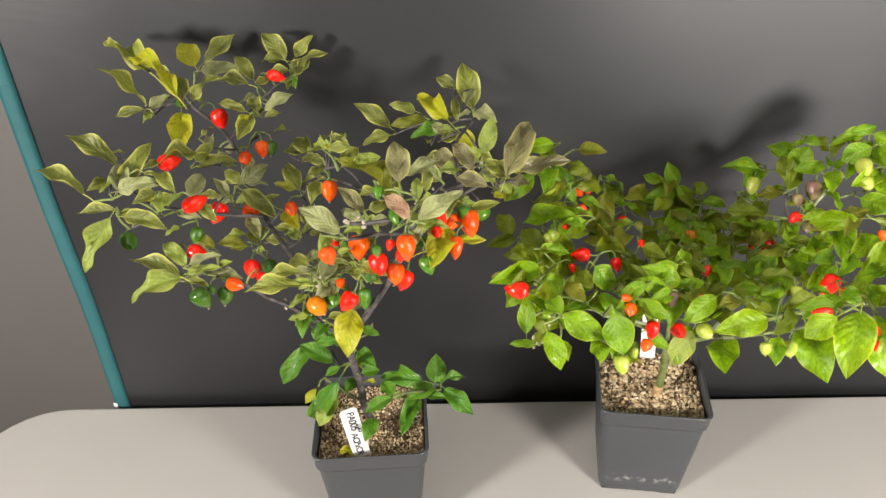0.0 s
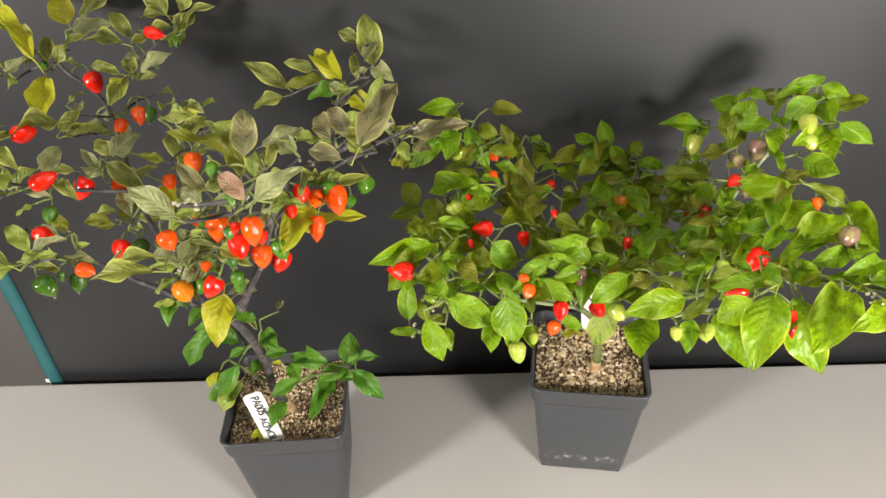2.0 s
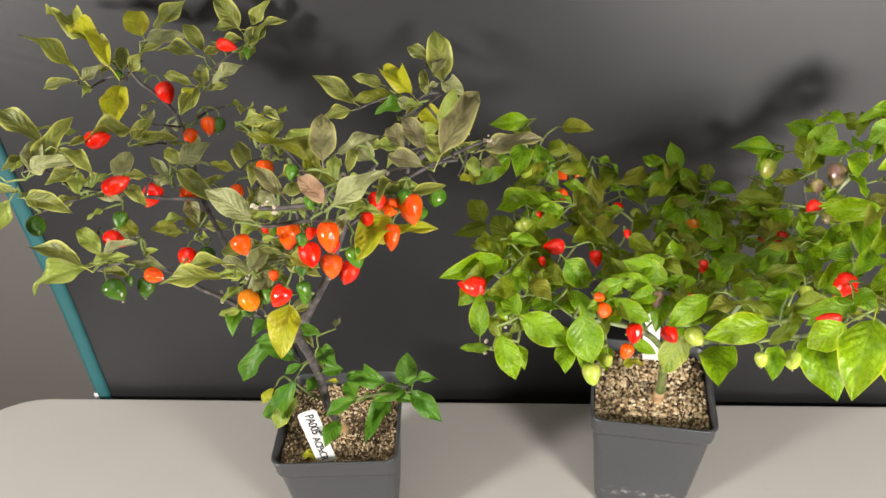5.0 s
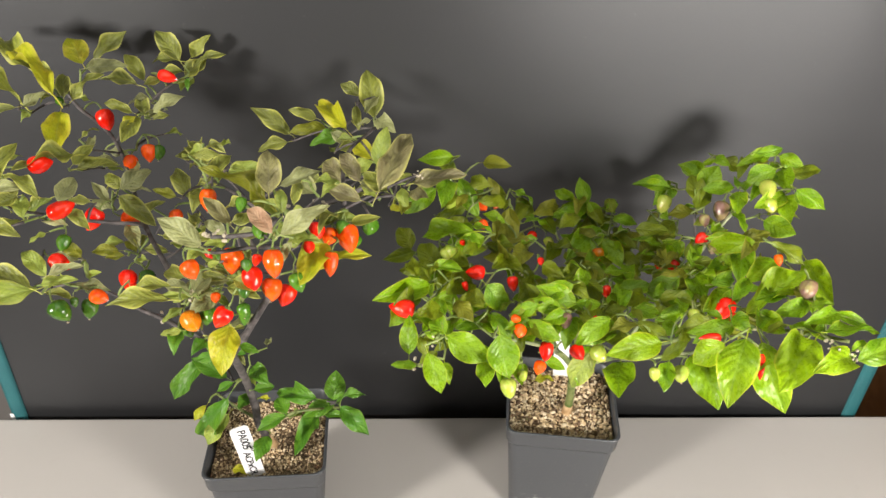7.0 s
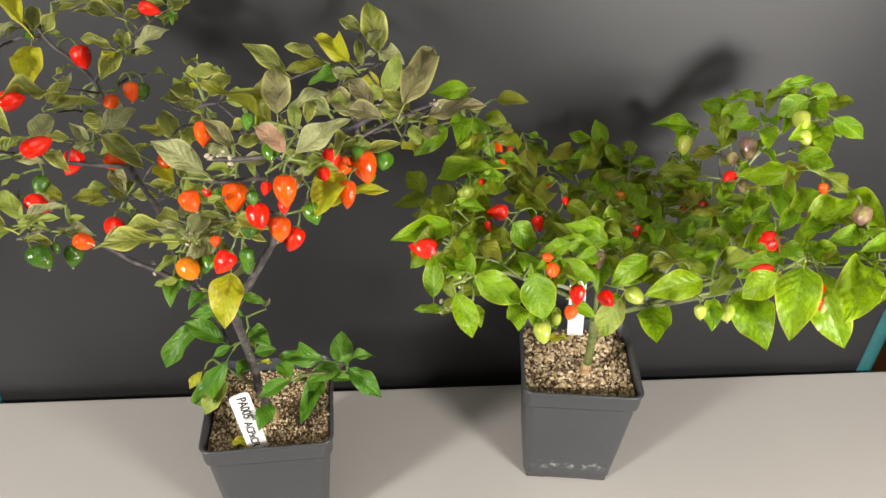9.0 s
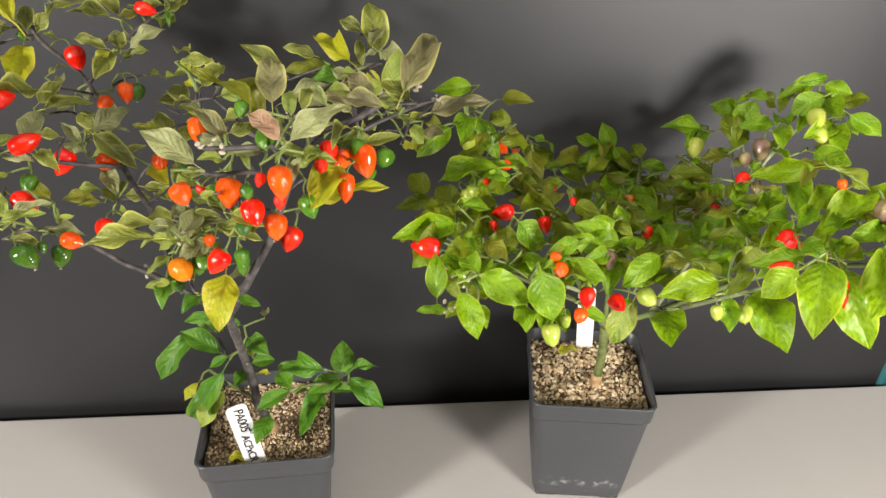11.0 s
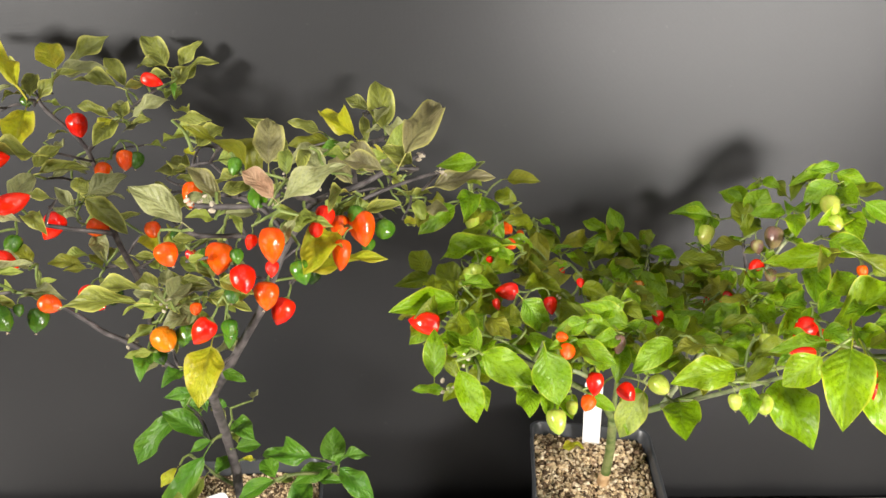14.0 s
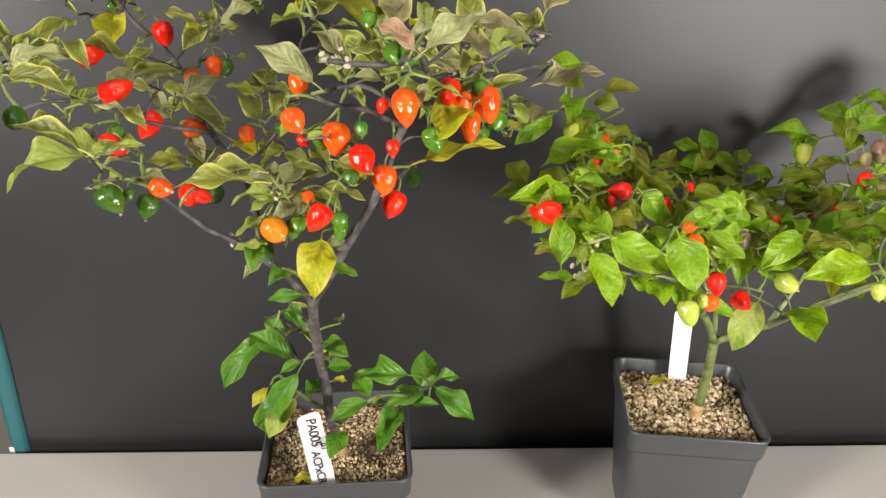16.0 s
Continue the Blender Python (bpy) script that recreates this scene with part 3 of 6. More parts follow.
def stalk_mesh():
    bm = lathe(bmesh.new(), [(0.0, -0.05), (0.28, -0.045), (0.30, -0.01), (0.20, 0.03), (0.10, 0.08), (0.065, 0.14)], 10)
    tube(bm, [(0, 0, 0.08), (0.03, 0, 0.32), (0.16, 0.02, 0.62), STALK_END], 0.062, 0.045, 7, 4)
    return mesh_of("stalk", bm, M_STALK)


def scar_mesh():
    """The dried flower remains at a fruit's tip."""
    bm = bmesh.new()
    for k in range(4):
        a = 1.7 * k
        tube(bm, [(0, 0, 0.02), (0.03 * math.cos(a), 0.03 * math.sin(a), -0.03), (0.07 * math.cos(a), 0.07 * math.sin(a), -0.055)], 0.022, 0.010, 5, 2)
    return mesh_of("dried_tip", bm, M_HUSK)


M_HUSK = bark("dried_husk", (0.34, 0.24, 0.15), (0.55, 0.45, 0.33))
STALK, SCAR = stalk_mesh(), scar_mesh()
NODES, BLADES, HANGERS = {}, {}, {}
pick = random.Random(7)


def dress(ob, mat):
    ob.material_slots[0].link = "OBJECT"
    ob.material_slots[0].material = mat


def pepper_plant(at, label):
    p = thing("pepper_plant", at, label, "pepper plant", "potted pepper plants")
    NODES[p.name], BLADES[p.name], HANGERS[p.name] = [], [], []
    return p


def branch(plant, mat, points, r0, r1, name="branch", knots=0.12):
    part(name, tube(bmesh.new(), points, r0, r1, 9, 6, knots), mat, plant)
    NODES[plant.name] += [(p, r0 + (r1 - r0) * k / (len(points) * 6)) for k, p in enumerate(spline(points, 6))][2:]


def leaf(plant, kind, base, tip, face, width):
    base, tip, face = Vector(base), Vector(tip), Vector(face)
    along = tip - base
    size = along.length
    y = along.normalized()
    if plant is dusky:
        face = face + Vector((0, 0, 0.55))   # its blades lie flatter
    z = (face - y * face.dot(y)).normalized()
    x = y.cross(z)
    m = Matrix((x, y, z)).transposed().to_4x4()
    m.translation = base
    m = m @ Matrix.Diagonal((width * (0.86 if plant is dusky else 0.94), size, size, 1))
    ob = put("leaf", LEAVES[pick.choice((0, 1, 4, 7, 7) if width > 0.0155 else range(len(LEAVES)))], plant, m)
    dress(ob, LEAF[kind])
    BLADES[plant.name].append((base, tip))
    HANGERS[plant.name].append((m @ Vector((0, -0.19, -0.05)), 0.0007))
    return ob


def fruit(plant, kind, top, tip, width):
    top, tip = Vector(top), Vector(tip)
    size = (tip - top).length
    z = (top - tip).normalized()
    side = Vector((pick.uniform(-1, 1), pick.uniform(0.2, 1), pick.uniform(-0.3, 0.3)))
    x = (side - z * side.dot(z)).normalized()
    turn = Matrix((x, z.cross(x), z)).transposed().to_4x4()
    turn.translation = top
    blunt = kind in ("pale", "mauve")
    ob = put("fruit", pick.choice(FRUITS[blunt]), plant, turn @ Matrix.Diagonal((width, width, size, 1)))
    dress(ob, FRUIT[kind])
    m = turn @ Matrix.Diagonal((width * 0.85, width * 0.85, width * 0.85, 1))
    for name, me, mm in (("stalk", STALK, m), ("dried_tip", SCAR, Matrix.Translation(tip - top) @ turn @ Matrix.Diagonal((width, width, width, 1)))):
        if name == "stalk" or pick.random() < 0.6:
            piece = new(name, me)
            piece.parent = ob
            piece.matrix_parent_inverse = (turn @ Matrix.Diagonal((width, width, size, 1))).inverted()
            piece.matrix_basis = mm
    HANGERS[plant.name].append((m @ STALK_END, 0.0007))


def bud_mesh():
    bm = lathe(bmesh.new(), [(0.0, 0.0), (0.32, 0.12), (0.5, 0.45), (0.40, 0.8), (0.16, 0.97), (0.0, 1.0)], 7)
    return mesh_of("flower_bud", bm, M_BUD)


M_CORK = bark("tan_corky_stem", (0.34, 0.21, 0.10), (0.50, 0.34, 0.18))
M_BUD = bark("pale_bud", (0.36, 0.30, 0.22), (0.58, 0.52, 0.40))
BUD = bud_mesh()


def buds(plant, at, count):
    """A knot of dried flower bases and buds round a node."""
    for _ in range(count):
        way = Vector((pick.gauss(0, 1), pick.gauss(0, 1), pick.gauss(0.3, 0.8))).normalized()
        size = pick.uniform(0.0016, 0.0034)
        m = way.to_track_quat("Z", "Y").to_matrix().to_4x4()
        m.translation = Vector(at) + Vector((pick.gauss(0, 0.0025), pick.gauss(0, 0.0025), pick.gauss(0, 0.0018)))
        put("flower_bud", BUD, plant, m @ Matrix.Diagonal((size * 0.7, size * 0.7, size, 1)))
    HANGERS[plant.name].append((Vector(at), 0.0011))


def hang(plant, thick, thin):
    """Twigs: join every leaf stalk and fruit stalk to the nearest wood, the closest first."""
    wood = np.array([tuple(p) for p, _ in NODES[plant.name]])
    ends = [(Vector(e), r) for e, r in HANGERS[plant.name]]
    ends.sort(key=lambda q: float(((wood - np.array(q[0])) ** 2).sum(1).min()))
    for end, r in ends:
        gap = wood - np.array(end)
        away = np.sqrt((gap ** 2).sum(1)) + 0.5 * np.maximum(gap[:, 2], 0)
        root = Vector(wood[int(away.argmin())])
        span = (root - end).length
        if span < 0.003:
            continue
        bend = Vector((pick.uniform(-1, 1), pick.uniform(-1, 1), pick.uniform(0.0, 1.0))) * span * 0.10
        line = [root, root.lerp(end, 0.5) + bend, end]
        r1 = min(0.0014, 0.0007 + span * 0.012)
        part("twig", tube(bmesh.new(), line, r1, r, 6, 4, 0.10), thick if span > 0.018 else thin, plant)
        wood = np.vstack([wood, [tuple(p) for p in spline(line, 4)[2:]]])


def undergrowth(plant, count, kinds, reach, low, high, seed):
    """Smaller leaves inside the crown, behind and below those at its surface."""
    rng = random.Random(seed)
    shown = list(BLADES[plant.name])
    for _ in range(count):
        a = rng.choice(shown)
        near = [b for b in shown if 0 < (b[0] - a[0]).length < reach] or [a]
        b = rng.choice(near)
        at = a[0].lerp(b[0], rng.uniform(0.2, 0.8)) + Vector((rng.uniform(-0.012, 0.012), rng.uniform(0.008, 0.045), rng.uniform(-0.028, 0.006)))
        turn = rng.uniform(0, 6.283)
        way = Vector((math.cos(turn), math.sin(turn), rng.uniform(-0.5, 0.35))).normalized()
        size = rng.uniform(low, high)
        if at.y + way.y * size > 0.652 or at.z < 0.19:
            continue
        leaf(plant, rng.choice(kinds), at, at + way * size, (rng.uniform(-0.4, 0.4), rng.uniform(-0.8, 0.1), 1.0), size * rng.uniform(0.42, 0.58))


# the dusky plant, in the nearer pot
dusky = pepper_plant((-0.064, 0.530, 0.10), "tall pepper plant with dusky olive-purple leaves and red-orange fruit")
branch(dusky, M_STEM_DARK, [(-0.061, 0.524, 0.104), (-0.067, 0.508, 0.152), (-0.069, 0.510, 0.174), (-0.073, 0.510, 0.202), (-0.072, 0.494, 0.235), (-0.069, 0.475, 0.264)], 0.0036, 0.003, "stem", 0.10)
part("stem_base", tube(bmesh.new(), [(-0.0615, 0.5227, 0.1080), (-0.0643, 0.5153, 0.1300)], 0.0046, 0.0038, 10, 3), M_CORK, dusky, "tan corky foot of the stem")
branch(dusky, M_STEM_DARK, [(-0.069, 0.476, 0.262), (-0.056, 0.464, 0.287), (-0.043, 0.456, 0.313), (-0.031, 0.453, 0.335), (-0.022, 0.452, 0.358), (-0.015, 0.456, 0.374), (-0.008, 0.461, 0.385), (-0.000, 0.465, 0.396), (0.024, 0.474, 0.403), (0.040, 0.479, 0.411), (0.058, 0.485, 0.418)], 0.0027, 0.0013)
branch(dusky, M_STEM_DARK, [(-0.069, 0.476, 0.262), (-0.082, 0.464, 0.286), (-0.093, 0.461, 0.298), (-0.108, 0.462, 0.308), (-0.122, 0.464, 0.314), (-0.134, 0.464, 0.324), (-0.148, 0.457, 0.341)], 0.0022, 0.0011)
branch(dusky, M_STEM_DARK, [(-0.093, 0.461, 0.298), (-0.099, 0.469, 0.340), (-0.128, 0.513, 0.354), (-0.169, 0.590, 0.381), (-0.198, 0.603, 0.405), (-0.208, 0.611, 0.417)], 0.002, 0.0012)
branch(dusky, M_STEM_DARK, [(-0.169, 0.590, 0.381), (-0.151, 0.610, 0.401), (-0.130, 0.628, 0.416)], 0.0014, 0.0010)
branch(dusky, M_STEM_DARK, [(-0.128, 0.513, 0.354), (-0.162, 0.501, 0.364), (-0.198, 0.480, 0.385)], 0.0015, 0.0010)
branch(dusky, M_STEM_DARK, [(-0.000, 0.465, 0.396), (-0.004, 0.436, 0.410), (-0.008, 0.421, 0.418), (-0.020, 0.409, 0.416), (-0.033, 0.403, 0.417), (-0.044, 0.399, 0.419)], 0.0017, 0.0012)
branch(dusky, M_STEM_DARK, [(-0.014, 0.457, 0.375), (-0.022, 0.444, 0.382), (-0.032, 0.432, 0.390), (-0.047, 0.416, 0.397), (-0.053, 0.408, 0.403)], 0.0014, 0.001)
branch(dusky, M_STEM_DARK, [(-0.008, 0.461, 0.385), (0.010, 0.475, 0.386), (0.032, 0.483, 0.395), (0.056, 0.504, 0.397), (0.069, 0.515, 0.397)], 0.0014, 0.0009)
branch(dusky, M_STEM_DARK, [(0.021, 0.474, 0.397), (0.018, 0.529, 0.404), (0.034, 0.600, 0.393)], 0.0016, 0.0011)
branch(dusky, M_STEM_DARK, [(-0.011, 0.458, 0.376), (-0.037, 0.477, 0.391), (-0.093, 0.573, 0.358)], 0.0015, 0.0010)
branch(dusky, M_STEM_GREEN, [(-0.063, 0.506, 0.158), (-0.084, 0.515, 0.163), (-0.101, 0.513, 0.184)], 0.0016, 0.0010)
branch(dusky, M_STEM_GREEN, [(-0.061, 0.510, 0.146), (-0.032, 0.500, 0.176), (0.002, 0.523, 0.158)], 0.0016, 0.0010)
leaf(dusky, "dusk", (-0.228, 0.606, 0.434), (-0.280, 0.647, 0.447), (0.336, -0.370, 0.866), 0.019)
leaf(dusky, "gold", (-0.196, 0.567, 0.430), (-0.247, 0.614, 0.445), (0.490, -0.191, 0.851), 0.020)
leaf(dusky, "dusk", (-0.224, 0.574, 0.419), (-0.250, 0.561, 0.456), (0.521, -0.030, 0.853), 0.021)
leaf(dusky, "dusk", (-0.217, 0.552, 0.426), (-0.238, 0.548, 0.422), (0.075, -0.939, 0.336), 0.009)
leaf(dusky, "grey", (-0.220, 0.567, 0.420), (-0.203, 0.574, 0.429), (0.190, -0.938, 0.289), 0.009)
leaf(dusky, "gold", (-0.204, 0.641, 0.426), (-0.219, 0.657, 0.441), (-0.174, -0.375, 0.910), 0.023)
leaf(dusky, "gold", (-0.200, 0.579, 0.411), (-0.193, 0.542, 0.393), (0.305, -0.365, 0.880), 0.022)
leaf(dusky, "dusk", (-0.197, 0.648, 0.428), (-0.171, 0.661, 0.447), (0.265, -0.918, 0.296), 0.016)
leaf(dusky, "grey", (-0.195, 0.628, 0.427), (-0.163, 0.630, 0.429), (0.039, -0.941, 0.336), 0.016)
leaf(dusky, "dusk", (-0.152, 0.628, 0.418), (-0.168, 0.639, 0.435), (0.071, -0.794, 0.603), 0.014)
leaf(dusky, "dusk", (-0.151, 0.610, 0.421), (-0.183, 0.612, 0.425), (0.065, -0.571, 0.819), 0.013)
leaf(dusky, "dusk", (-0.192, 0.585, 0.418), (-0.170, 0.598, 0.435), (-0.094, -0.747, 0.658), 0.012)
leaf(dusky, "dusk", (-0.200, 0.589, 0.418), (-0.206, 0.609, 0.429), (0.204, -0.419, 0.885), 0.013)
leaf(dusky, "dusk", (-0.210, 0.593, 0.429), (-0.222, 0.608, 0.439), (-0.024, -0.515, 0.857), 0.012)
leaf(dusky, "dusk", (-0.126, 0.642, 0.430), (-0.148, 0.662, 0.447), (-0.164, -0.655, 0.737), 0.019)
leaf(dusky, "dusk", (-0.126, 0.645, 0.428), (-0.150, 0.644, 0.427), (-0.002, -0.641, 0.767), 0.010)
leaf(dusky, "dusk", (-0.121, 0.657, 0.427), (-0.104, 0.662, 0.445), (0.250, -0.890, 0.382), 0.012)
leaf(dusky, "dusk", (-0.124, 0.643, 0.415), (-0.092, 0.656, 0.432), (-0.089, -0.713, 0.695), 0.015)
leaf(dusky, "dusk", (-0.116, 0.643, 0.418), (-0.109, 0.657, 0.429), (0.376, -0.657, 0.654), 0.011)
leaf(dusky, "dusk", (-0.122, 0.635, 0.423), (-0.143, 0.633, 0.422), (0.018, -0.841, 0.540), 0.009)
leaf(dusky, "fresh", (-0.117, 0.626, 0.421), (-0.115, 0.617, 0.414), (0.137, -0.505, 0.852), 0.005)
leaf(dusky, "dusk", (-0.139, 0.627, 0.419), (-0.148, 0.615, 0.419), (0.727, -0.532, 0.433), 0.009)
leaf(dusky, "grey", (-0.138, 0.597, 0.404), (-0.115, 0.606, 0.415), (0.148, -0.924, 0.353), 0.012)
leaf(dusky, "dusk", (-0.154, 0.596, 0.404), (-0.176, 0.600, 0.410), (-0.014, -0.867, 0.499), 0.010)
leaf(dusky, "dusk", (-0.144, 0.594, 0.404), (-0.151, 0.613, 0.408), (-0.057, -0.177, 0.983), 0.014)
leaf(dusky, "dusk", (-0.138, 0.594, 0.400), (-0.125, 0.595, 0.403), (-0.148, -0.935, 0.323), 0.007)
leaf(dusky, "dusk", (-0.147, 0.591, 0.402), (-0.156, 0.569, 0.391), (0.493, -0.531, 0.689), 0.015)
leaf(dusky, "gold", (-0.149, 0.588, 0.404), (-0.161, 0.583, 0.396), (0.202, -0.912, 0.358), 0.008)
leaf(dusky, "dusk", (-0.232, 0.517, 0.398), (-0.270, 0.529, 0.416), (0.275, -0.432, 0.859), 0.018)
leaf(dusky, "dusk", (-0.215, 0.477, 0.400), (-0.200, 0.512, 0.418), (0.322, -0.881, 0.346), 0.016)
leaf(dusky, "grey", (-0.213, 0.471, 0.402), (-0.217, 0.493, 0.411), (0.379, -0.313, 0.871), 0.015)
leaf(dusky, "grey", (-0.214, 0.472, 0.401), (-0.183, 0.476, 0.405), (0.040, -0.896, 0.442), 0.014)
leaf(dusky, "dusk", (-0.238, 0.473, 0.398), (-0.274, 0.483, 0.412), (0.378, 0.032, 0.925), 0.016)
leaf(dusky, "dusk", (-0.229, 0.492, 0.398), (-0.241, 0.482, 0.396), (0.519, -0.725, 0.452), 0.010)
leaf(dusky, "dusk", (-0.201, 0.439, 0.405), (-0.226, 0.437, 0.404), (-0.030, -0.506, 0.862), 0.010)
leaf(dusky, "moss", (-0.203, 0.433, 0.404), (-0.220, 0.413, 0.375), (0.107, -0.839, 0.533), 0.016)
leaf(dusky, "dusk", (-0.195, 0.435, 0.403), (-0.168, 0.431, 0.397), (0.036, -0.778, 0.628), 0.014)
leaf(dusky, "moss", (-0.204, 0.449, 0.397), (-0.187, 0.448, 0.396), (0.015, -0.831, 0.556), 0.007)
leaf(dusky, "dusk", (-0.190, 0.477, 0.397), (-0.203, 0.465, 0.395), (0.536, -0.678, 0.503), 0.011)
leaf(dusky, "moss", (-0.186, 0.469, 0.386), (-0.195, 0.486, 0.391), (0.115, -0.197, 0.974), 0.012)
leaf(dusky, "dusk", (-0.196, 0.480, 0.411), (-0.173, 0.472, 0.398), (0.343, -0.384, 0.857), 0.011)
leaf(dusky, "dusk", (-0.181, 0.546, 0.392), (-0.209, 0.510, 0.399), (-0.111, -0.441, 0.891), 0.017)
leaf(dusky, "dusk", (-0.185, 0.547, 0.384), (-0.172, 0.560, 0.394), (0.397, -0.775, 0.491), 0.012)
leaf(dusky, "dusk", (-0.185, 0.551, 0.378), (-0.153, 0.553, 0.380), (-0.012, -0.598, 0.802), 0.013)
leaf(dusky, "grey", (-0.175, 0.495, 0.382), (-0.171, 0.516, 0.390), (0.502, -0.385, 0.774), 0.016)
leaf(dusky, "dusk", (-0.174, 0.506, 0.369), (-0.158, 0.492, 0.363), (-0.138, -0.565, 0.814), 0.012)
leaf(dusky, "grey", (-0.178, 0.483, 0.375), (-0.161, 0.471, 0.380), (-0.607, -0.546, 0.577), 0.010)
leaf(dusky, "grey", (-0.149, 0.534, 0.371), (-0.130, 0.550, 0.379), (0.394, -0.755, 0.525), 0.016)
leaf(dusky, "dusk", (-0.149, 0.535, 0.372), (-0.165, 0.548, 0.375), (-0.324, -0.564, 0.760), 0.012)
leaf(dusky, "grey", (-0.148, 0.537, 0.370), (-0.128, 0.537, 0.368), (0.056, -0.521, 0.851), 0.008)
leaf(dusky, "grey", (-0.159, 0.532, 0.362), (-0.172, 0.540, 0.374), (0.153, -0.743, 0.652), 0.009)
leaf(dusky, "dusk", (-0.144, 0.519, 0.374), (-0.118, 0.508, 0.356), (0.081, -0.768, 0.635), 0.016)
leaf(dusky, "moss", (-0.149, 0.529, 0.365), (-0.133, 0.522, 0.355), (0.505, -0.073, 0.860), 0.008)
leaf(dusky, "grey", (-0.144, 0.524, 0.348), (-0.132, 0.504, 0.339), (-0.069, -0.403, 0.913), 0.013)
leaf(dusky, "dusk", (-0.152, 0.493, 0.384), (-0.168, 0.493, 0.385), (0.017, -0.863, 0.504), 0.007)
leaf(dusky, "dusk", (-0.112, 0.504, 0.336), (-0.130, 0.505, 0.339), (0.020, -0.806, 0.592), 0.009)
leaf(dusky, "olive", (-0.143, 0.495, 0.343), (-0.162, 0.494, 0.342), (0.017, -0.832, 0.555), 0.010)
leaf(dusky, "olive", (-0.139, 0.493, 0.340), (-0.153, 0.492, 0.339), (0.019, -0.838, 0.545), 0.007)
leaf(dusky, "olive", (-0.134, 0.502, 0.337), (-0.143, 0.514, 0.340), (-0.197, -0.345, 0.918), 0.009)
leaf(dusky, "dusk", (-0.105, 0.598, 0.366), (-0.123, 0.618, 0.368), (-0.462, -0.477, 0.748), 0.017)
leaf(dusky, "dusk", (-0.109, 0.605, 0.362), (-0.131, 0.605, 0.362), (0.014, -0.888, 0.460), 0.010)
leaf(dusky, "dusk", (-0.093, 0.590, 0.358), (-0.113, 0.593, 0.363), (-0.003, -0.856, 0.517), 0.010)
leaf(dusky, "dusk", (-0.094, 0.599, 0.349), (-0.109, 0.579, 0.345), (0.538, -0.555, 0.634), 0.015)
leaf(dusky, "dusk", (-0.111, 0.562, 0.349), (-0.125, 0.585, 0.362), (-0.096, -0.497, 0.863), 0.017)
leaf(dusky, "olive", (-0.101, 0.512, 0.378), (-0.118, 0.515, 0.382), (0.008, -0.838, 0.545), 0.008)
leaf(dusky, "dusk", (-0.090, 0.532, 0.373), (-0.091, 0.510, 0.367), (0.314, -0.261, 0.913), 0.014)
leaf(dusky, "gold", (-0.083, 0.543, 0.395), (-0.092, 0.551, 0.396), (-0.477, -0.551, 0.685), 0.007)
leaf(dusky, "gold", (-0.065, 0.468, 0.430), (-0.067, 0.474, 0.434), (0.023, -0.438, 0.899), 0.005)
leaf(dusky, "gold", (-0.121, 0.542, 0.340), (-0.104, 0.518, 0.339), (-0.399, -0.272, 0.875), 0.016)
leaf(dusky, "grey", (-0.052, 0.404, 0.409), (-0.077, 0.413, 0.422), (0.044, -0.793, 0.608), 0.016)
leaf(dusky, "olive", (-0.021, 0.445, 0.413), (-0.053, 0.428, 0.447), (0.327, -0.347, 0.879), 0.018)
leaf(dusky, "dusk", (-0.054, 0.448, 0.431), (-0.044, 0.463, 0.437), (0.436, -0.559, 0.705), 0.012)
leaf(dusky, "moss", (-0.056, 0.492, 0.409), (-0.035, 0.501, 0.410), (0.356, -0.800, 0.482), 0.014)
leaf(dusky, "dusk", (-0.062, 0.448, 0.444), (-0.046, 0.449, 0.444), (0.017, -0.892, 0.453), 0.008)
leaf(dusky, "plum", (-0.017, 0.432, 0.428), (-0.021, 0.458, 0.443), (0.030, -0.483, 0.875), 0.018)
leaf(dusky, "grey", (-0.016, 0.461, 0.417), (0.009, 0.467, 0.425), (0.059, -0.873, 0.484), 0.012)
leaf(dusky, "moss", (-0.004, 0.403, 0.433), (-0.005, 0.413, 0.442), (0.021, -0.601, 0.799), 0.008)
leaf(dusky, "blush", (-0.009, 0.395, 0.425), (-0.024, 0.407, 0.433), (-0.243, -0.649, 0.721), 0.012)
leaf(dusky, "grey", (-0.004, 0.393, 0.425), (0.022, 0.402, 0.439), (0.044, -0.844, 0.534), 0.013)
leaf(dusky, "grey", (0.008, 0.443, 0.422), (-0.004, 0.457, 0.423), (-0.538, -0.483, 0.690), 0.013)
leaf(dusky, "plum", (-0.038, 0.420, 0.413), (-0.055, 0.430, 0.427), (0.043, -0.803, 0.594), 0.010)
leaf(dusky, "plum", (0.016, 0.508, 0.392), (0.002, 0.531, 0.399), (-0.369, -0.470, 0.802), 0.018)
leaf(dusky, "grey", (-0.039, 0.411, 0.414), (-0.053, 0.418, 0.417), (-0.214, -0.740, 0.638), 0.009)
leaf(dusky, "grey", (-0.024, 0.423, 0.406), (-0.036, 0.414, 0.409), (0.614, -0.606, 0.505), 0.009)
leaf(dusky, "dusk", (-0.034, 0.410, 0.422), (-0.022, 0.417, 0.422), (0.417, -0.717, 0.559), 0.009)
leaf(dusky, "moss", (-0.040, 0.409, 0.409), (-0.048, 0.399, 0.414), (0.792, -0.439, 0.424), 0.009)
leaf(dusky, "plum", (0.037, 0.424, 0.429), (0.018, 0.433, 0.430), (-0.295, -0.787, 0.542), 0.012)
leaf(dusky, "plum", (0.030, 0.492, 0.404), (0.016, 0.509, 0.416), (-0.220, -0.714, 0.665), 0.015)
leaf(dusky, "dusk", (-0.039, 0.624, 0.375), (-0.069, 0.623, 0.398), (-0.039, -0.865, 0.501), 0.017)
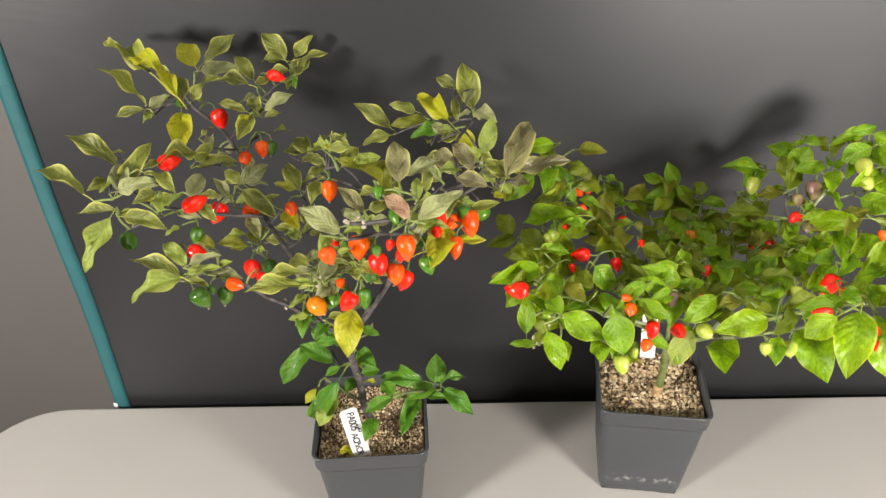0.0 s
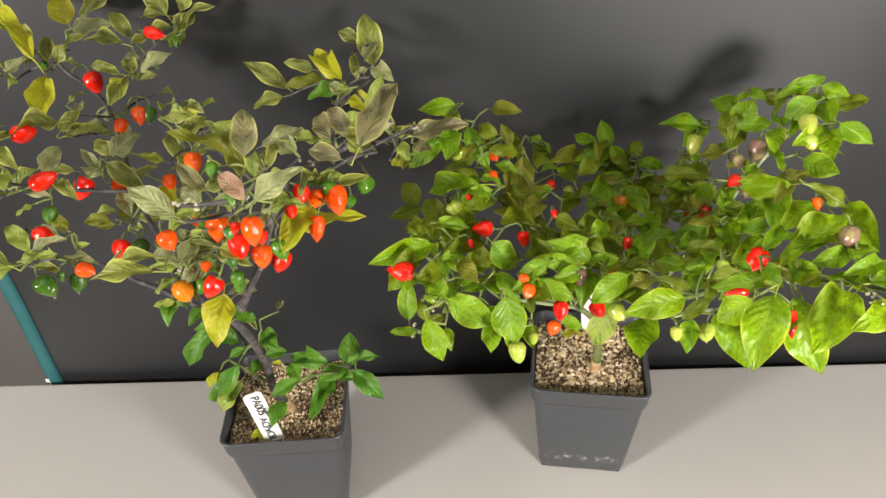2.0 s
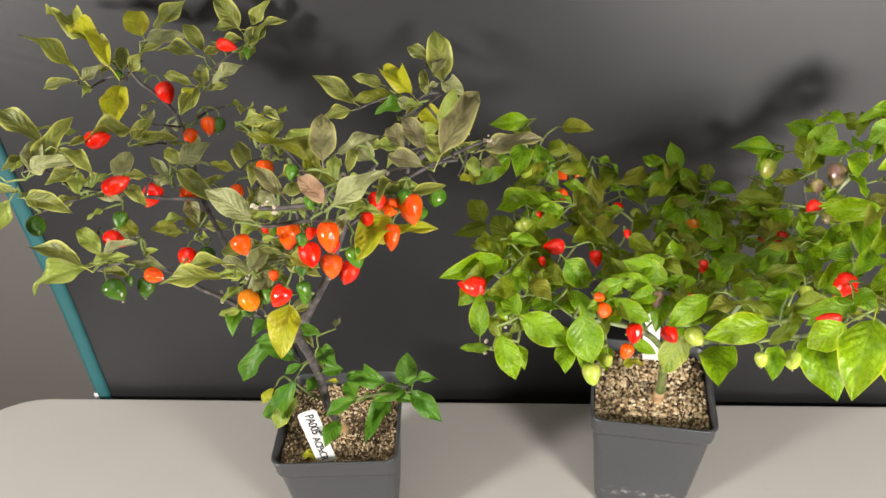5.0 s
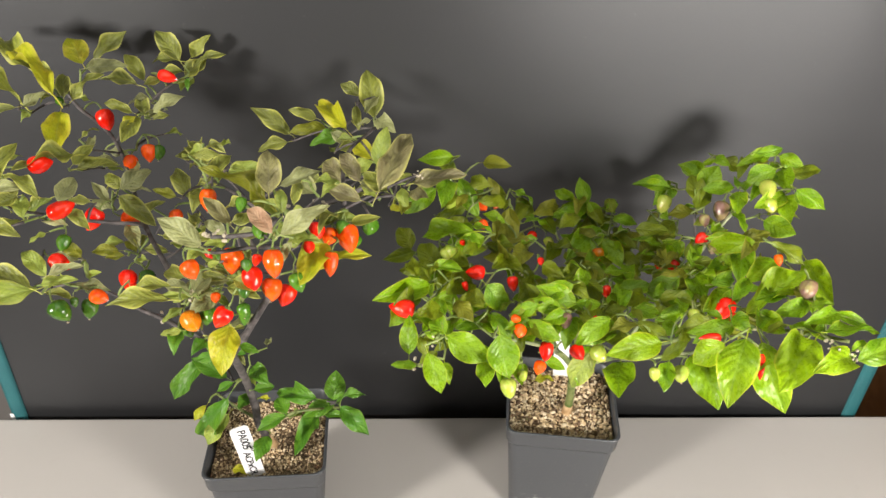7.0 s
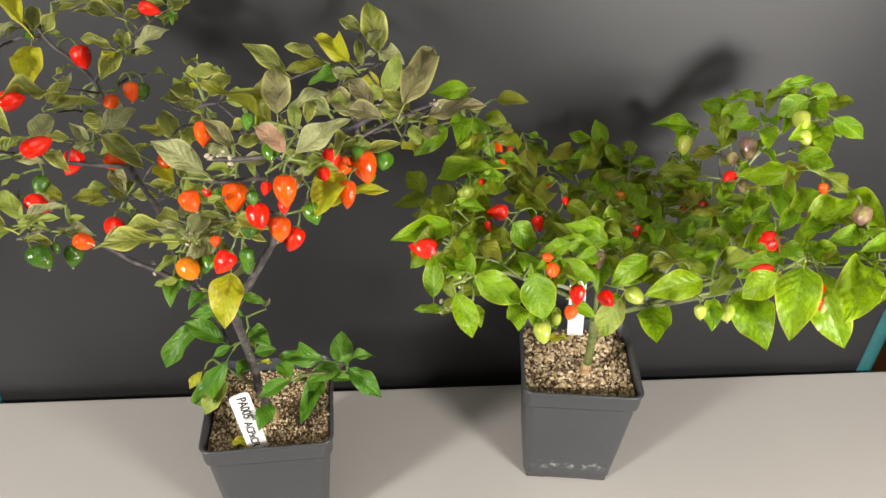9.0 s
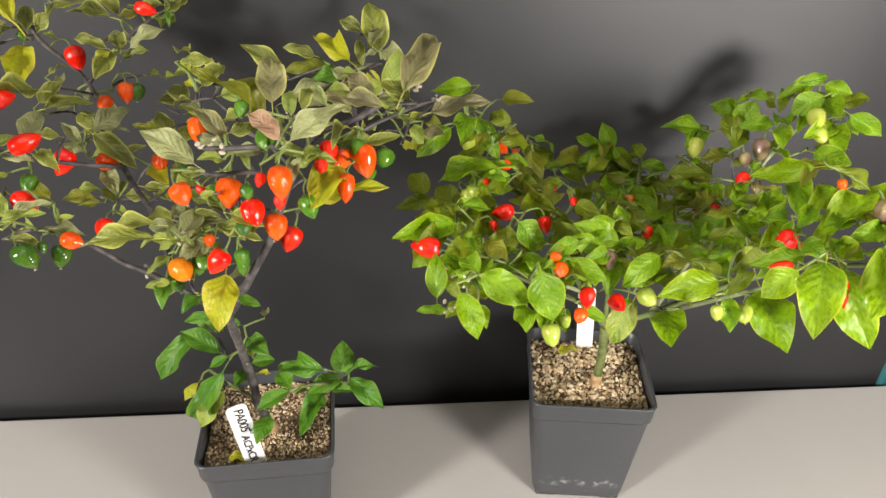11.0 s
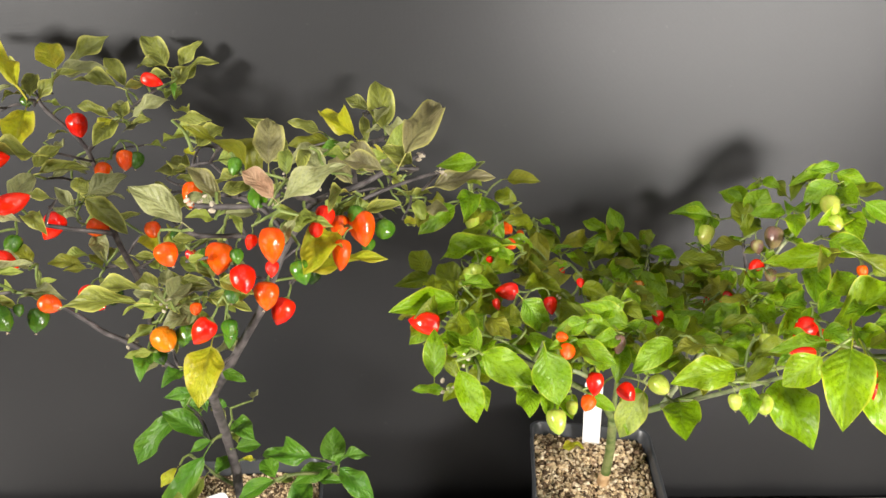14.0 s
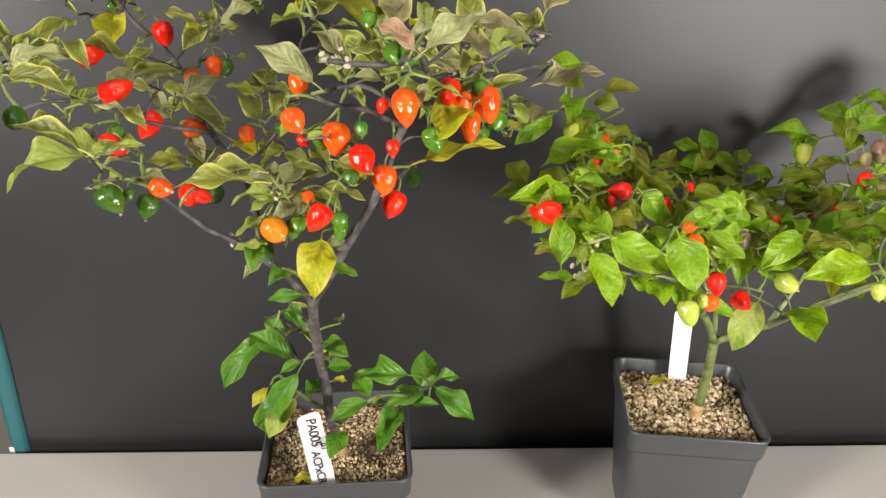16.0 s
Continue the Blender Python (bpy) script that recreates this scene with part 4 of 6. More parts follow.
leaf(dusky, "dusk", (-0.037, 0.602, 0.378), (-0.061, 0.597, 0.372), (0.062, -0.899, 0.433), 0.012)
leaf(dusky, "olive", (-0.007, 0.618, 0.383), (-0.038, 0.615, 0.381), (0.029, -0.906, 0.422), 0.015)
leaf(dusky, "dusk", (-0.016, 0.625, 0.389), (-0.039, 0.628, 0.395), (-0.028, -0.903, 0.429), 0.012)
leaf(dusky, "gold", (0.012, 0.588, 0.397), (-0.015, 0.632, 0.402), (-0.073, -0.875, 0.479), 0.019)
leaf(dusky, "fresh", (0.005, 0.612, 0.379), (-0.021, 0.608, 0.373), (0.055, -0.896, 0.440), 0.014)
leaf(dusky, "grey", (-0.002, 0.609, 0.384), (0.017, 0.602, 0.374), (-0.058, -0.877, 0.477), 0.011)
leaf(dusky, "dusk", (0.032, 0.620, 0.393), (0.024, 0.656, 0.420), (-0.106, -0.680, 0.725), 0.024)
leaf(dusky, "dusk", (0.018, 0.648, 0.400), (0.001, 0.661, 0.405), (-0.421, -0.714, 0.560), 0.013)
leaf(dusky, "dusk", (0.017, 0.624, 0.401), (0.020, 0.612, 0.385), (-0.031, -0.824, 0.566), 0.009)
leaf(dusky, "grey", (0.036, 0.599, 0.401), (0.051, 0.578, 0.400), (-0.609, -0.487, 0.626), 0.015)
leaf(dusky, "grey", (0.031, 0.599, 0.400), (0.020, 0.596, 0.397), (0.074, -0.892, 0.445), 0.005)
leaf(dusky, "moss", (0.039, 0.535, 0.394), (0.046, 0.551, 0.417), (-0.002, -0.817, 0.576), 0.016)
leaf(dusky, "gold", (0.033, 0.562, 0.385), (0.019, 0.582, 0.387), (-0.578, -0.482, 0.658), 0.017)
leaf(dusky, "dusk", (0.015, 0.553, 0.382), (-0.007, 0.552, 0.381), (-0.013, -0.500, 0.866), 0.009)
leaf(dusky, "dusk", (0.004, 0.492, 0.404), (-0.009, 0.500, 0.406), (-0.345, -0.716, 0.607), 0.009)
leaf(dusky, "plum", (0.048, 0.420, 0.438), (0.065, 0.469, 0.450), (-0.022, -0.811, 0.585), 0.019)
leaf(dusky, "plum", (0.066, 0.528, 0.383), (0.105, 0.533, 0.388), (-0.047, -0.565, 0.824), 0.018)
leaf(dusky, "dusk", (0.051, 0.439, 0.427), (0.036, 0.454, 0.431), (-0.446, -0.628, 0.637), 0.013)
leaf(dusky, "grey", (0.048, 0.455, 0.418), (0.034, 0.464, 0.419), (-0.457, -0.716, 0.528), 0.010)
leaf(dusky, "plum", (0.063, 0.569, 0.353), (0.077, 0.553, 0.357), (-0.684, -0.518, 0.514), 0.013)
leaf(dusky, "olive", (0.061, 0.552, 0.353), (0.057, 0.533, 0.353), (0.166, -0.027, 0.986), 0.011)
leaf(dusky, "gold", (0.048, 0.545, 0.353), (0.057, 0.537, 0.354), (-0.534, -0.616, 0.579), 0.007)
leaf(dusky, "gold", (0.014, 0.436, 0.391), (0.002, 0.400, 0.386), (0.318, -0.251, 0.914), 0.022)
leaf(dusky, "dusk", (-0.155, 0.404, 0.378), (-0.187, 0.410, 0.386), (0.236, -0.161, 0.958), 0.013)
leaf(dusky, "moss", (-0.155, 0.410, 0.373), (-0.191, 0.401, 0.361), (-0.039, -0.740, 0.672), 0.015)
leaf(dusky, "moss", (-0.164, 0.437, 0.363), (-0.182, 0.449, 0.373), (0.039, -0.597, 0.802), 0.013)
leaf(dusky, "moss", (-0.154, 0.413, 0.374), (-0.132, 0.415, 0.377), (-0.044, -0.554, 0.831), 0.009)
leaf(dusky, "grey", (-0.162, 0.436, 0.364), (-0.140, 0.440, 0.369), (-0.096, -0.545, 0.833), 0.009)
leaf(dusky, "grey", (-0.152, 0.451, 0.362), (-0.168, 0.455, 0.368), (0.078, -0.738, 0.670), 0.008)
leaf(dusky, "grey", (-0.153, 0.445, 0.350), (-0.129, 0.443, 0.347), (0.090, -0.526, 0.846), 0.010)
leaf(dusky, "moss", (-0.151, 0.462, 0.345), (-0.141, 0.461, 0.349), (-0.285, -0.867, 0.408), 0.006)
leaf(dusky, "olive", (-0.153, 0.463, 0.359), (-0.167, 0.474, 0.360), (-0.342, -0.465, 0.817), 0.011)
leaf(dusky, "dusk", (-0.084, 0.420, 0.358), (-0.122, 0.417, 0.355), (-0.039, -0.373, 0.927), 0.016)
leaf(dusky, "dusk", (-0.085, 0.432, 0.359), (-0.111, 0.431, 0.358), (0.004, -0.579, 0.815), 0.010)
leaf(dusky, "dusk", (-0.087, 0.460, 0.346), (-0.104, 0.471, 0.342), (-0.540, -0.564, 0.625), 0.013)
leaf(dusky, "grey", (-0.078, 0.441, 0.349), (-0.096, 0.447, 0.350), (-0.246, -0.710, 0.660), 0.011)
leaf(dusky, "grey", (-0.074, 0.438, 0.351), (-0.068, 0.456, 0.354), (0.472, -0.298, 0.830), 0.015)
leaf(dusky, "grey", (-0.076, 0.446, 0.347), (-0.053, 0.449, 0.352), (-0.080, -0.507, 0.858), 0.010)
leaf(dusky, "grey", (-0.066, 0.459, 0.332), (-0.083, 0.443, 0.328), (0.428, -0.586, 0.689), 0.015)
leaf(dusky, "grey", (-0.074, 0.444, 0.343), (-0.081, 0.458, 0.347), (-0.141, -0.293, 0.946), 0.012)
leaf(dusky, "moss", (-0.089, 0.452, 0.326), (-0.103, 0.446, 0.318), (0.045, -0.844, 0.535), 0.007)
leaf(dusky, "dusk", (-0.046, 0.434, 0.364), (-0.028, 0.430, 0.358), (0.038, -0.787, 0.616), 0.011)
leaf(dusky, "moss", (-0.069, 0.449, 0.377), (-0.072, 0.431, 0.378), (0.565, -0.129, 0.815), 0.011)
leaf(dusky, "moss", (-0.061, 0.448, 0.373), (-0.049, 0.444, 0.367), (0.041, -0.791, 0.611), 0.008)
leaf(dusky, "gold", (-0.058, 0.447, 0.316), (-0.059, 0.417, 0.297), (0.168, -0.259, 0.951), 0.024)
leaf(dusky, "fresh", (-0.093, 0.445, 0.312), (-0.091, 0.426, 0.308), (0.173, -0.211, 0.962), 0.012)
leaf(dusky, "moss", (-0.088, 0.439, 0.317), (-0.102, 0.437, 0.315), (0.007, -0.783, 0.623), 0.007)
leaf(dusky, "fresh", (-0.081, 0.460, 0.291), (-0.087, 0.444, 0.291), (0.524, -0.199, 0.828), 0.011)
leaf(dusky, "fresh", (-0.092, 0.524, 0.233), (-0.084, 0.508, 0.225), (-0.010, -0.449, 0.894), 0.011)
leaf(dusky, "fresh", (-0.115, 0.540, 0.198), (-0.144, 0.524, 0.165), (0.064, -0.840, 0.539), 0.021)
leaf(dusky, "fresh", (-0.095, 0.528, 0.188), (-0.125, 0.536, 0.203), (0.116, -0.700, 0.704), 0.019)
leaf(dusky, "fresh", (-0.087, 0.519, 0.191), (-0.101, 0.515, 0.184), (-0.018, -0.784, 0.621), 0.009)
leaf(dusky, "fresh", (-0.085, 0.493, 0.199), (-0.110, 0.495, 0.145), (0.060, -0.831, 0.552), 0.023)
leaf(dusky, "moss", (-0.088, 0.496, 0.177), (-0.105, 0.481, 0.156), (0.025, -0.823, 0.567), 0.018)
leaf(dusky, "gold", (-0.107, 0.501, 0.182), (-0.117, 0.493, 0.172), (0.043, -0.830, 0.556), 0.009)
leaf(dusky, "fresh", (-0.076, 0.524, 0.172), (-0.082, 0.505, 0.173), (0.446, -0.090, 0.891), 0.013)
leaf(dusky, "fresh", (-0.051, 0.440, 0.304), (-0.038, 0.438, 0.299), (0.078, -0.738, 0.671), 0.008)
leaf(dusky, "fresh", (-0.071, 0.527, 0.202), (-0.052, 0.502, 0.206), (-0.448, -0.196, 0.872), 0.018)
leaf(dusky, "fresh", (-0.067, 0.509, 0.193), (-0.052, 0.518, 0.188), (0.545, -0.520, 0.657), 0.013)
leaf(dusky, "gold", (-0.056, 0.510, 0.182), (-0.063, 0.508, 0.185), (0.463, -0.644, 0.609), 0.005)
leaf(dusky, "fresh", (-0.013, 0.496, 0.196), (-0.053, 0.522, 0.176), (0.037, -0.705, 0.708), 0.019)
leaf(dusky, "fresh", (-0.038, 0.492, 0.182), (-0.049, 0.510, 0.182), (-0.371, -0.218, 0.903), 0.016)
leaf(dusky, "fresh", (-0.041, 0.499, 0.173), (-0.065, 0.491, 0.162), (-0.052, -0.745, 0.665), 0.014)
leaf(dusky, "fresh", (-0.058, 0.498, 0.148), (-0.064, 0.473, 0.145), (0.282, -0.170, 0.944), 0.017)
leaf(dusky, "fresh", (-0.002, 0.520, 0.167), (-0.029, 0.504, 0.164), (0.281, -0.585, 0.761), 0.017)
leaf(dusky, "fresh", (-0.019, 0.524, 0.148), (-0.033, 0.480, 0.145), (-0.035, -0.805, 0.592), 0.019)
leaf(dusky, "fresh", (-0.003, 0.521, 0.169), (-0.002, 0.540, 0.187), (0.048, -0.231, 0.972), 0.022)
leaf(dusky, "fresh", (0.000, 0.516, 0.172), (0.026, 0.520, 0.178), (-0.160, -0.245, 0.956), 0.010)
leaf(dusky, "fresh", (0.006, 0.499, 0.184), (0.031, 0.477, 0.174), (-0.181, -0.547, 0.817), 0.019)
leaf(dusky, "fresh", (-0.011, 0.513, 0.161), (0.009, 0.508, 0.163), (-0.249, -0.636, 0.731), 0.010)
leaf(dusky, "moss", (-0.038, 0.517, 0.157), (-0.028, 0.507, 0.166), (-0.838, -0.288, 0.465), 0.010)
leaf(dusky, "moss", (-0.079, 0.447, 0.340), (-0.104, 0.447, 0.337), (-0.101, -0.586, 0.804), 0.010)
leaf(dusky, "dusk", (-0.072, 0.451, 0.355), (-0.055, 0.450, 0.353), (-0.044, -0.924, 0.379), 0.008)
leaf(dusky, "dusk", (-0.057, 0.452, 0.344), (-0.034, 0.448, 0.338), (0.145, -0.528, 0.837), 0.010)
leaf(dusky, "moss", (-0.068, 0.477, 0.347), (-0.082, 0.487, 0.352), (-0.322, -0.736, 0.596), 0.011)
leaf(dusky, "dusk", (-0.053, 0.447, 0.358), (-0.061, 0.461, 0.363), (-0.302, -0.505, 0.808), 0.012)
leaf(dusky, "moss", (-0.041, 0.435, 0.351), (-0.032, 0.441, 0.355), (0.344, -0.812, 0.472), 0.008)
leaf(dusky, "moss", (-0.046, 0.445, 0.354), (-0.048, 0.452, 0.360), (0.018, -0.716, 0.698), 0.006)
leaf(dusky, "gold", (-0.004, 0.461, 0.356), (0.039, 0.464, 0.363), (-0.158, -0.251, 0.955), 0.018)
leaf(dusky, "dusk", (-0.104, 0.534, 0.334), (-0.105, 0.545, 0.342), (0.239, -0.589, 0.772), 0.009)
leaf(dusky, "dusk", (-0.091, 0.492, 0.353), (-0.082, 0.491, 0.352), (-0.044, -0.944, 0.328), 0.005)
leaf(dusky, "dusk", (-0.068, 0.475, 0.368), (-0.082, 0.476, 0.368), (-0.037, -0.954, 0.298), 0.007)
leaf(dusky, "moss", (-0.060, 0.432, 0.376), (-0.052, 0.432, 0.379), (0.037, -0.966, 0.255), 0.005)
leaf(dusky, "grey", (-0.082, 0.468, 0.345), (-0.089, 0.476, 0.348), (-0.403, -0.561, 0.723), 0.008)
leaf(dusky, "moss", (-0.081, 0.457, 0.335), (-0.096, 0.454, 0.329), (-0.078, -0.854, 0.514), 0.007)
leaf(dusky, "dusk", (-0.080, 0.455, 0.338), (-0.073, 0.448, 0.336), (-0.399, -0.599, 0.694), 0.006)
leaf(dusky, "fresh", (-0.072, 0.459, 0.276), (-0.092, 0.458, 0.273), (-0.041, -0.892, 0.450), 0.009)
leaf(dusky, "fresh", (-0.102, 0.548, 0.213), (-0.087, 0.544, 0.204), (0.063, -0.829, 0.556), 0.008)
leaf(dusky, "fresh", (-0.118, 0.564, 0.198), (-0.101, 0.548, 0.191), (-0.204, -0.610, 0.766), 0.013)
leaf(dusky, "fresh", (-0.079, 0.539, 0.206), (-0.094, 0.542, 0.211), (0.020, -0.835, 0.549), 0.008)
leaf(dusky, "moss", (0.056, 0.554, 0.364), (0.061, 0.541, 0.352), (-0.302, -0.714, 0.631), 0.011)
leaf(dusky, "moss", (-0.019, 0.460, 0.363), (-0.022, 0.452, 0.361), (0.442, -0.397, 0.804), 0.005)
leaf(dusky, "grey", (-0.003, 0.413, 0.407), (-0.010, 0.408, 0.395), (0.076, -0.930, 0.360), 0.007)
leaf(dusky, "dusk", (0.006, 0.586, 0.380), (0.017, 0.598, 0.380), (0.679, -0.651, 0.340), 0.011)
leaf(dusky, "moss", (0.021, 0.507, 0.400), (0.038, 0.517, 0.407), (0.299, -0.866, 0.400), 0.012)
leaf(dusky, "dusk", (0.028, 0.449, 0.398), (0.047, 0.450, 0.402), (0.009, -0.972, 0.236), 0.008)
leaf(dusky, "moss", (0.009, 0.456, 0.392), (0.034, 0.457, 0.397), (-0.128, -0.516, 0.847), 0.011)

fruit(dusky, "red", (-0.180, 0.603, 0.402), (-0.173, 0.594, 0.390), 0.0141)
fruit(dusky, "red", (-0.138, 0.624, 0.425), (-0.123, 0.622, 0.421), 0.0096)
fruit(dusky, "orange", (-0.140, 0.579, 0.385), (-0.139, 0.571, 0.374), 0.0113)
fruit(dusky, "dark", (-0.133, 0.582, 0.383), (-0.133, 0.574, 0.374), 0.0100)
fruit(dusky, "orange", (-0.154, 0.576, 0.376), (-0.153, 0.565, 0.369), 0.0108)
fruit(dusky, "red", (-0.203, 0.522, 0.395), (-0.187, 0.525, 0.398), 0.0126)
fruit(dusky, "red", (-0.173, 0.476, 0.384), (-0.156, 0.480, 0.390), 0.0118)
fruit(dusky, "red", (-0.159, 0.515, 0.365), (-0.168, 0.506, 0.353), 0.0132)
fruit(dusky, "orange", (-0.146, 0.520, 0.356), (-0.132, 0.519, 0.353), 0.0117)
fruit(dusky, "orange", (-0.072, 0.494, 0.395), (-0.072, 0.486, 0.382), 0.0111)
fruit(dusky, "orange", (-0.115, 0.540, 0.348), (-0.110, 0.529, 0.345), 0.0103)
fruit(dusky, "green", (-0.167, 0.477, 0.367), (-0.167, 0.467, 0.361), 0.0096)
fruit(dusky, "red", (-0.164, 0.448, 0.369), (-0.151, 0.444, 0.364), 0.0107)
fruit(dusky, "dark", (-0.202, 0.444, 0.383), (-0.195, 0.432, 0.380), 0.0112)
fruit(dusky, "dark", (-0.157, 0.424, 0.352), (-0.148, 0.417, 0.342), 0.0128)
fruit(dusky, "dark", (-0.141, 0.438, 0.344), (-0.142, 0.431, 0.333), 0.0108)
fruit(dusky, "orange", (-0.138, 0.435, 0.350), (-0.127, 0.431, 0.348), 0.0099)
fruit(dusky, "red", (-0.137, 0.489, 0.329), (-0.135, 0.476, 0.322), 0.0126)
fruit(dusky, "dark", (-0.124, 0.489, 0.328), (-0.120, 0.476, 0.326), 0.0118)
fruit(dusky, "red", (-0.125, 0.463, 0.335), (-0.117, 0.457, 0.333), 0.0081)
fruit(dusky, "orange", (-0.064, 0.409, 0.395), (-0.058, 0.403, 0.387), 0.0107)
fruit(dusky, "orange", (-0.047, 0.447, 0.379), (-0.049, 0.438, 0.365), 0.0141)
fruit(dusky, "red", (-0.036, 0.440, 0.368), (-0.032, 0.427, 0.361), 0.0133)
fruit(dusky, "orange", (-0.013, 0.408, 0.405), (-0.012, 0.399, 0.391), 0.0117)
fruit(dusky, "orange", (-0.024, 0.444, 0.358), (-0.025, 0.435, 0.346), 0.0135)
fruit(dusky, "red", (-0.018, 0.466, 0.336), (-0.023, 0.457, 0.324), 0.0131)
fruit(dusky, "red", (-0.019, 0.437, 0.374), (-0.019, 0.432, 0.367), 0.0068)
fruit(dusky, "red", (-0.022, 0.409, 0.401), (-0.023, 0.405, 0.395), 0.0056)
fruit(dusky, "orange", (0.018, 0.427, 0.391), (0.016, 0.419, 0.378), 0.0093)
fruit(dusky, "orange", (0.025, 0.447, 0.398), (0.028, 0.437, 0.383), 0.0139)
fruit(dusky, "red", (0.009, 0.442, 0.401), (0.006, 0.432, 0.396), 0.0102)
fruit(dusky, "orange", (0.016, 0.448, 0.394), (0.014, 0.439, 0.387), 0.0104)
fruit(dusky, "green", (0.037, 0.495, 0.371), (0.036, 0.483, 0.367), 0.0121)
fruit(dusky, "green", (-0.028, 0.413, 0.436), (-0.027, 0.406, 0.431), 0.0066)
fruit(dusky, "green", (-0.018, 0.408, 0.423), (-0.016, 0.397, 0.419), 0.0092)
fruit(dusky, "red", (-0.053, 0.435, 0.340), (-0.061, 0.428, 0.329), 0.0125)
fruit(dusky, "amber", (-0.085, 0.446, 0.325), (-0.075, 0.434, 0.322), 0.0134)
fruit(dusky, "green", (-0.070, 0.451, 0.327), (-0.069, 0.441, 0.322), 0.0097)
fruit(dusky, "green", (-0.049, 0.455, 0.328), (-0.047, 0.448, 0.321), 0.0092)
fruit(dusky, "dark", (-0.040, 0.434, 0.359), (-0.039, 0.426, 0.355), 0.0085)
fruit(dusky, "orange", (-0.064, 0.448, 0.342), (-0.062, 0.442, 0.339), 0.0065)
fruit(dusky, "green", (0.023, 0.447, 0.401), (0.023, 0.440, 0.392), 0.0088)
fruit(dusky, "green", (-0.207, 0.593, 0.416), (-0.202, 0.589, 0.411), 0.0063)
fruit(dusky, "dark", (-0.149, 0.433, 0.349), (-0.147, 0.429, 0.344), 0.0053)
fruit(dusky, "green", (-0.092, 0.455, 0.311), (-0.087, 0.450, 0.301), 0.0105)
fruit(dusky, "green", (-0.073, 0.452, 0.325), (-0.074, 0.447, 0.315), 0.0092)
fruit(dusky, "green", (-0.048, 0.455, 0.326), (-0.048, 0.449, 0.313), 0.0082)
fruit(dusky, "green", (-0.056, 0.452, 0.373), (-0.054, 0.444, 0.366), 0.0097)
fruit(dusky, "red", (-0.068, 0.460, 0.368), (-0.064, 0.455, 0.365), 0.0060)
fruit(dusky, "dark", (-0.009, 0.519, 0.330), (-0.010, 0.509, 0.323), 0.0109)
fruit(dusky, "green", (-0.034, 0.425, 0.386), (-0.033, 0.420, 0.380), 0.0070)
fruit(dusky, "green", (-0.002, 0.409, 0.388), (0.002, 0.403, 0.378), 0.0098)
fruit(dusky, "green", (0.028, 0.479, 0.369), (0.027, 0.475, 0.361), 0.0083)
fruit(dusky, "red", (0.005, 0.423, 0.400), (0.007, 0.415, 0.398), 0.0068)
fruit(dusky, "dark", (-0.082, 0.487, 0.368), (-0.083, 0.483, 0.362), 0.0067)
buds(dusky, (-0.040, 0.401, 0.419), 9)
buds(dusky, (-0.046, 0.397, 0.420), 4)
buds(dusky, (-0.007, 0.425, 0.422), 6)
buds(dusky, (0.056, 0.483, 0.417), 5)
buds(dusky, (0.068, 0.515, 0.397), 8)
buds(dusky, (0.039, 0.479, 0.412), 5)
buds(dusky, (-0.077, 0.445, 0.343), 8)
buds(dusky, (0.009, 0.468, 0.400), 4)
buds(dusky, (-0.014, 0.412, 0.416), 3)
buds(dusky, (-0.108, 0.462, 0.309), 4)
buds(dusky, (-0.051, 0.455, 0.319), 4)
undergrowth(dusky, 130, ("dusk", "moss", "dusk", "grey", "moss"), 0.05, 0.012, 0.024, 3)
hang(dusky, M_STEM_DARK, M_STALK)

# the bright green plant, in the further pot
bright = pepper_plant((0.216, 0.570, 0.10), "spreading bright green pepper plant with red and pale unripe fruit")
branch(bright, M_STEM_GREEN, [(0.216, 0.566, 0.103), (0.216, 0.561, 0.125), (0.213, 0.551, 0.160), (0.206, 0.536, 0.198)], 0.0042, 0.0034, "stem", 0.08)
part("stem_base", tube(bmesh.new(), [(0.2160, 0.5649, 0.1080), (0.2160, 0.5610, 0.1250)], 0.0054, 0.0044, 10, 3), M_CORK, bright, "tan corky foot of the stem")
branch(bright, M_STEM_GREEN, [(0.206, 0.536, 0.198), (0.187, 0.520, 0.229), (0.153, 0.503, 0.258), (0.112, 0.483, 0.288), (0.082, 0.473, 0.296)], 0.0027, 0.0012)
branch(bright, M_STEM_GREEN, [(0.206, 0.536, 0.198), (0.236, 0.524, 0.219), (0.271, 0.505, 0.254), (0.311, 0.485, 0.285), (0.340, 0.449, 0.312), (0.355, 0.422, 0.328)], 0.0027, 0.0012)
branch(bright, M_STEM_GREEN, [(0.206, 0.536, 0.198), (0.218, 0.574, 0.232), (0.237, 0.607, 0.271), (0.245, 0.626, 0.296)], 0.0020, 0.0011)
branch(bright, M_STEM_GREEN, [(0.187, 0.520, 0.229), (0.172, 0.577, 0.252), (0.149, 0.625, 0.284), (0.121, 0.598, 0.332)], 0.0019, 0.0011)
branch(bright, M_STEM_PALE, [(0.236, 0.524, 0.219), (0.283, 0.563, 0.257), (0.312, 0.582, 0.286), (0.339, 0.597, 0.319), (0.364, 0.597, 0.352)], 0.0021, 0.0012)
branch(bright, M_STEM_DARK, [(0.312, 0.582, 0.286), (0.312, 0.604, 0.306), (0.313, 0.616, 0.325)], 0.0013, 0.0009)
branch(bright, M_STEM_PALE, [(0.236, 0.524, 0.219), (0.239, 0.482, 0.256), (0.254, 0.445, 0.294), (0.274, 0.423, 0.321)], 0.0018, 0.0010)
branch(bright, M_STEM_PALE, [(0.187, 0.520, 0.229), (0.174, 0.485, 0.263), (0.153, 0.454, 0.295), (0.122, 0.442, 0.312)], 0.0017, 0.0010)
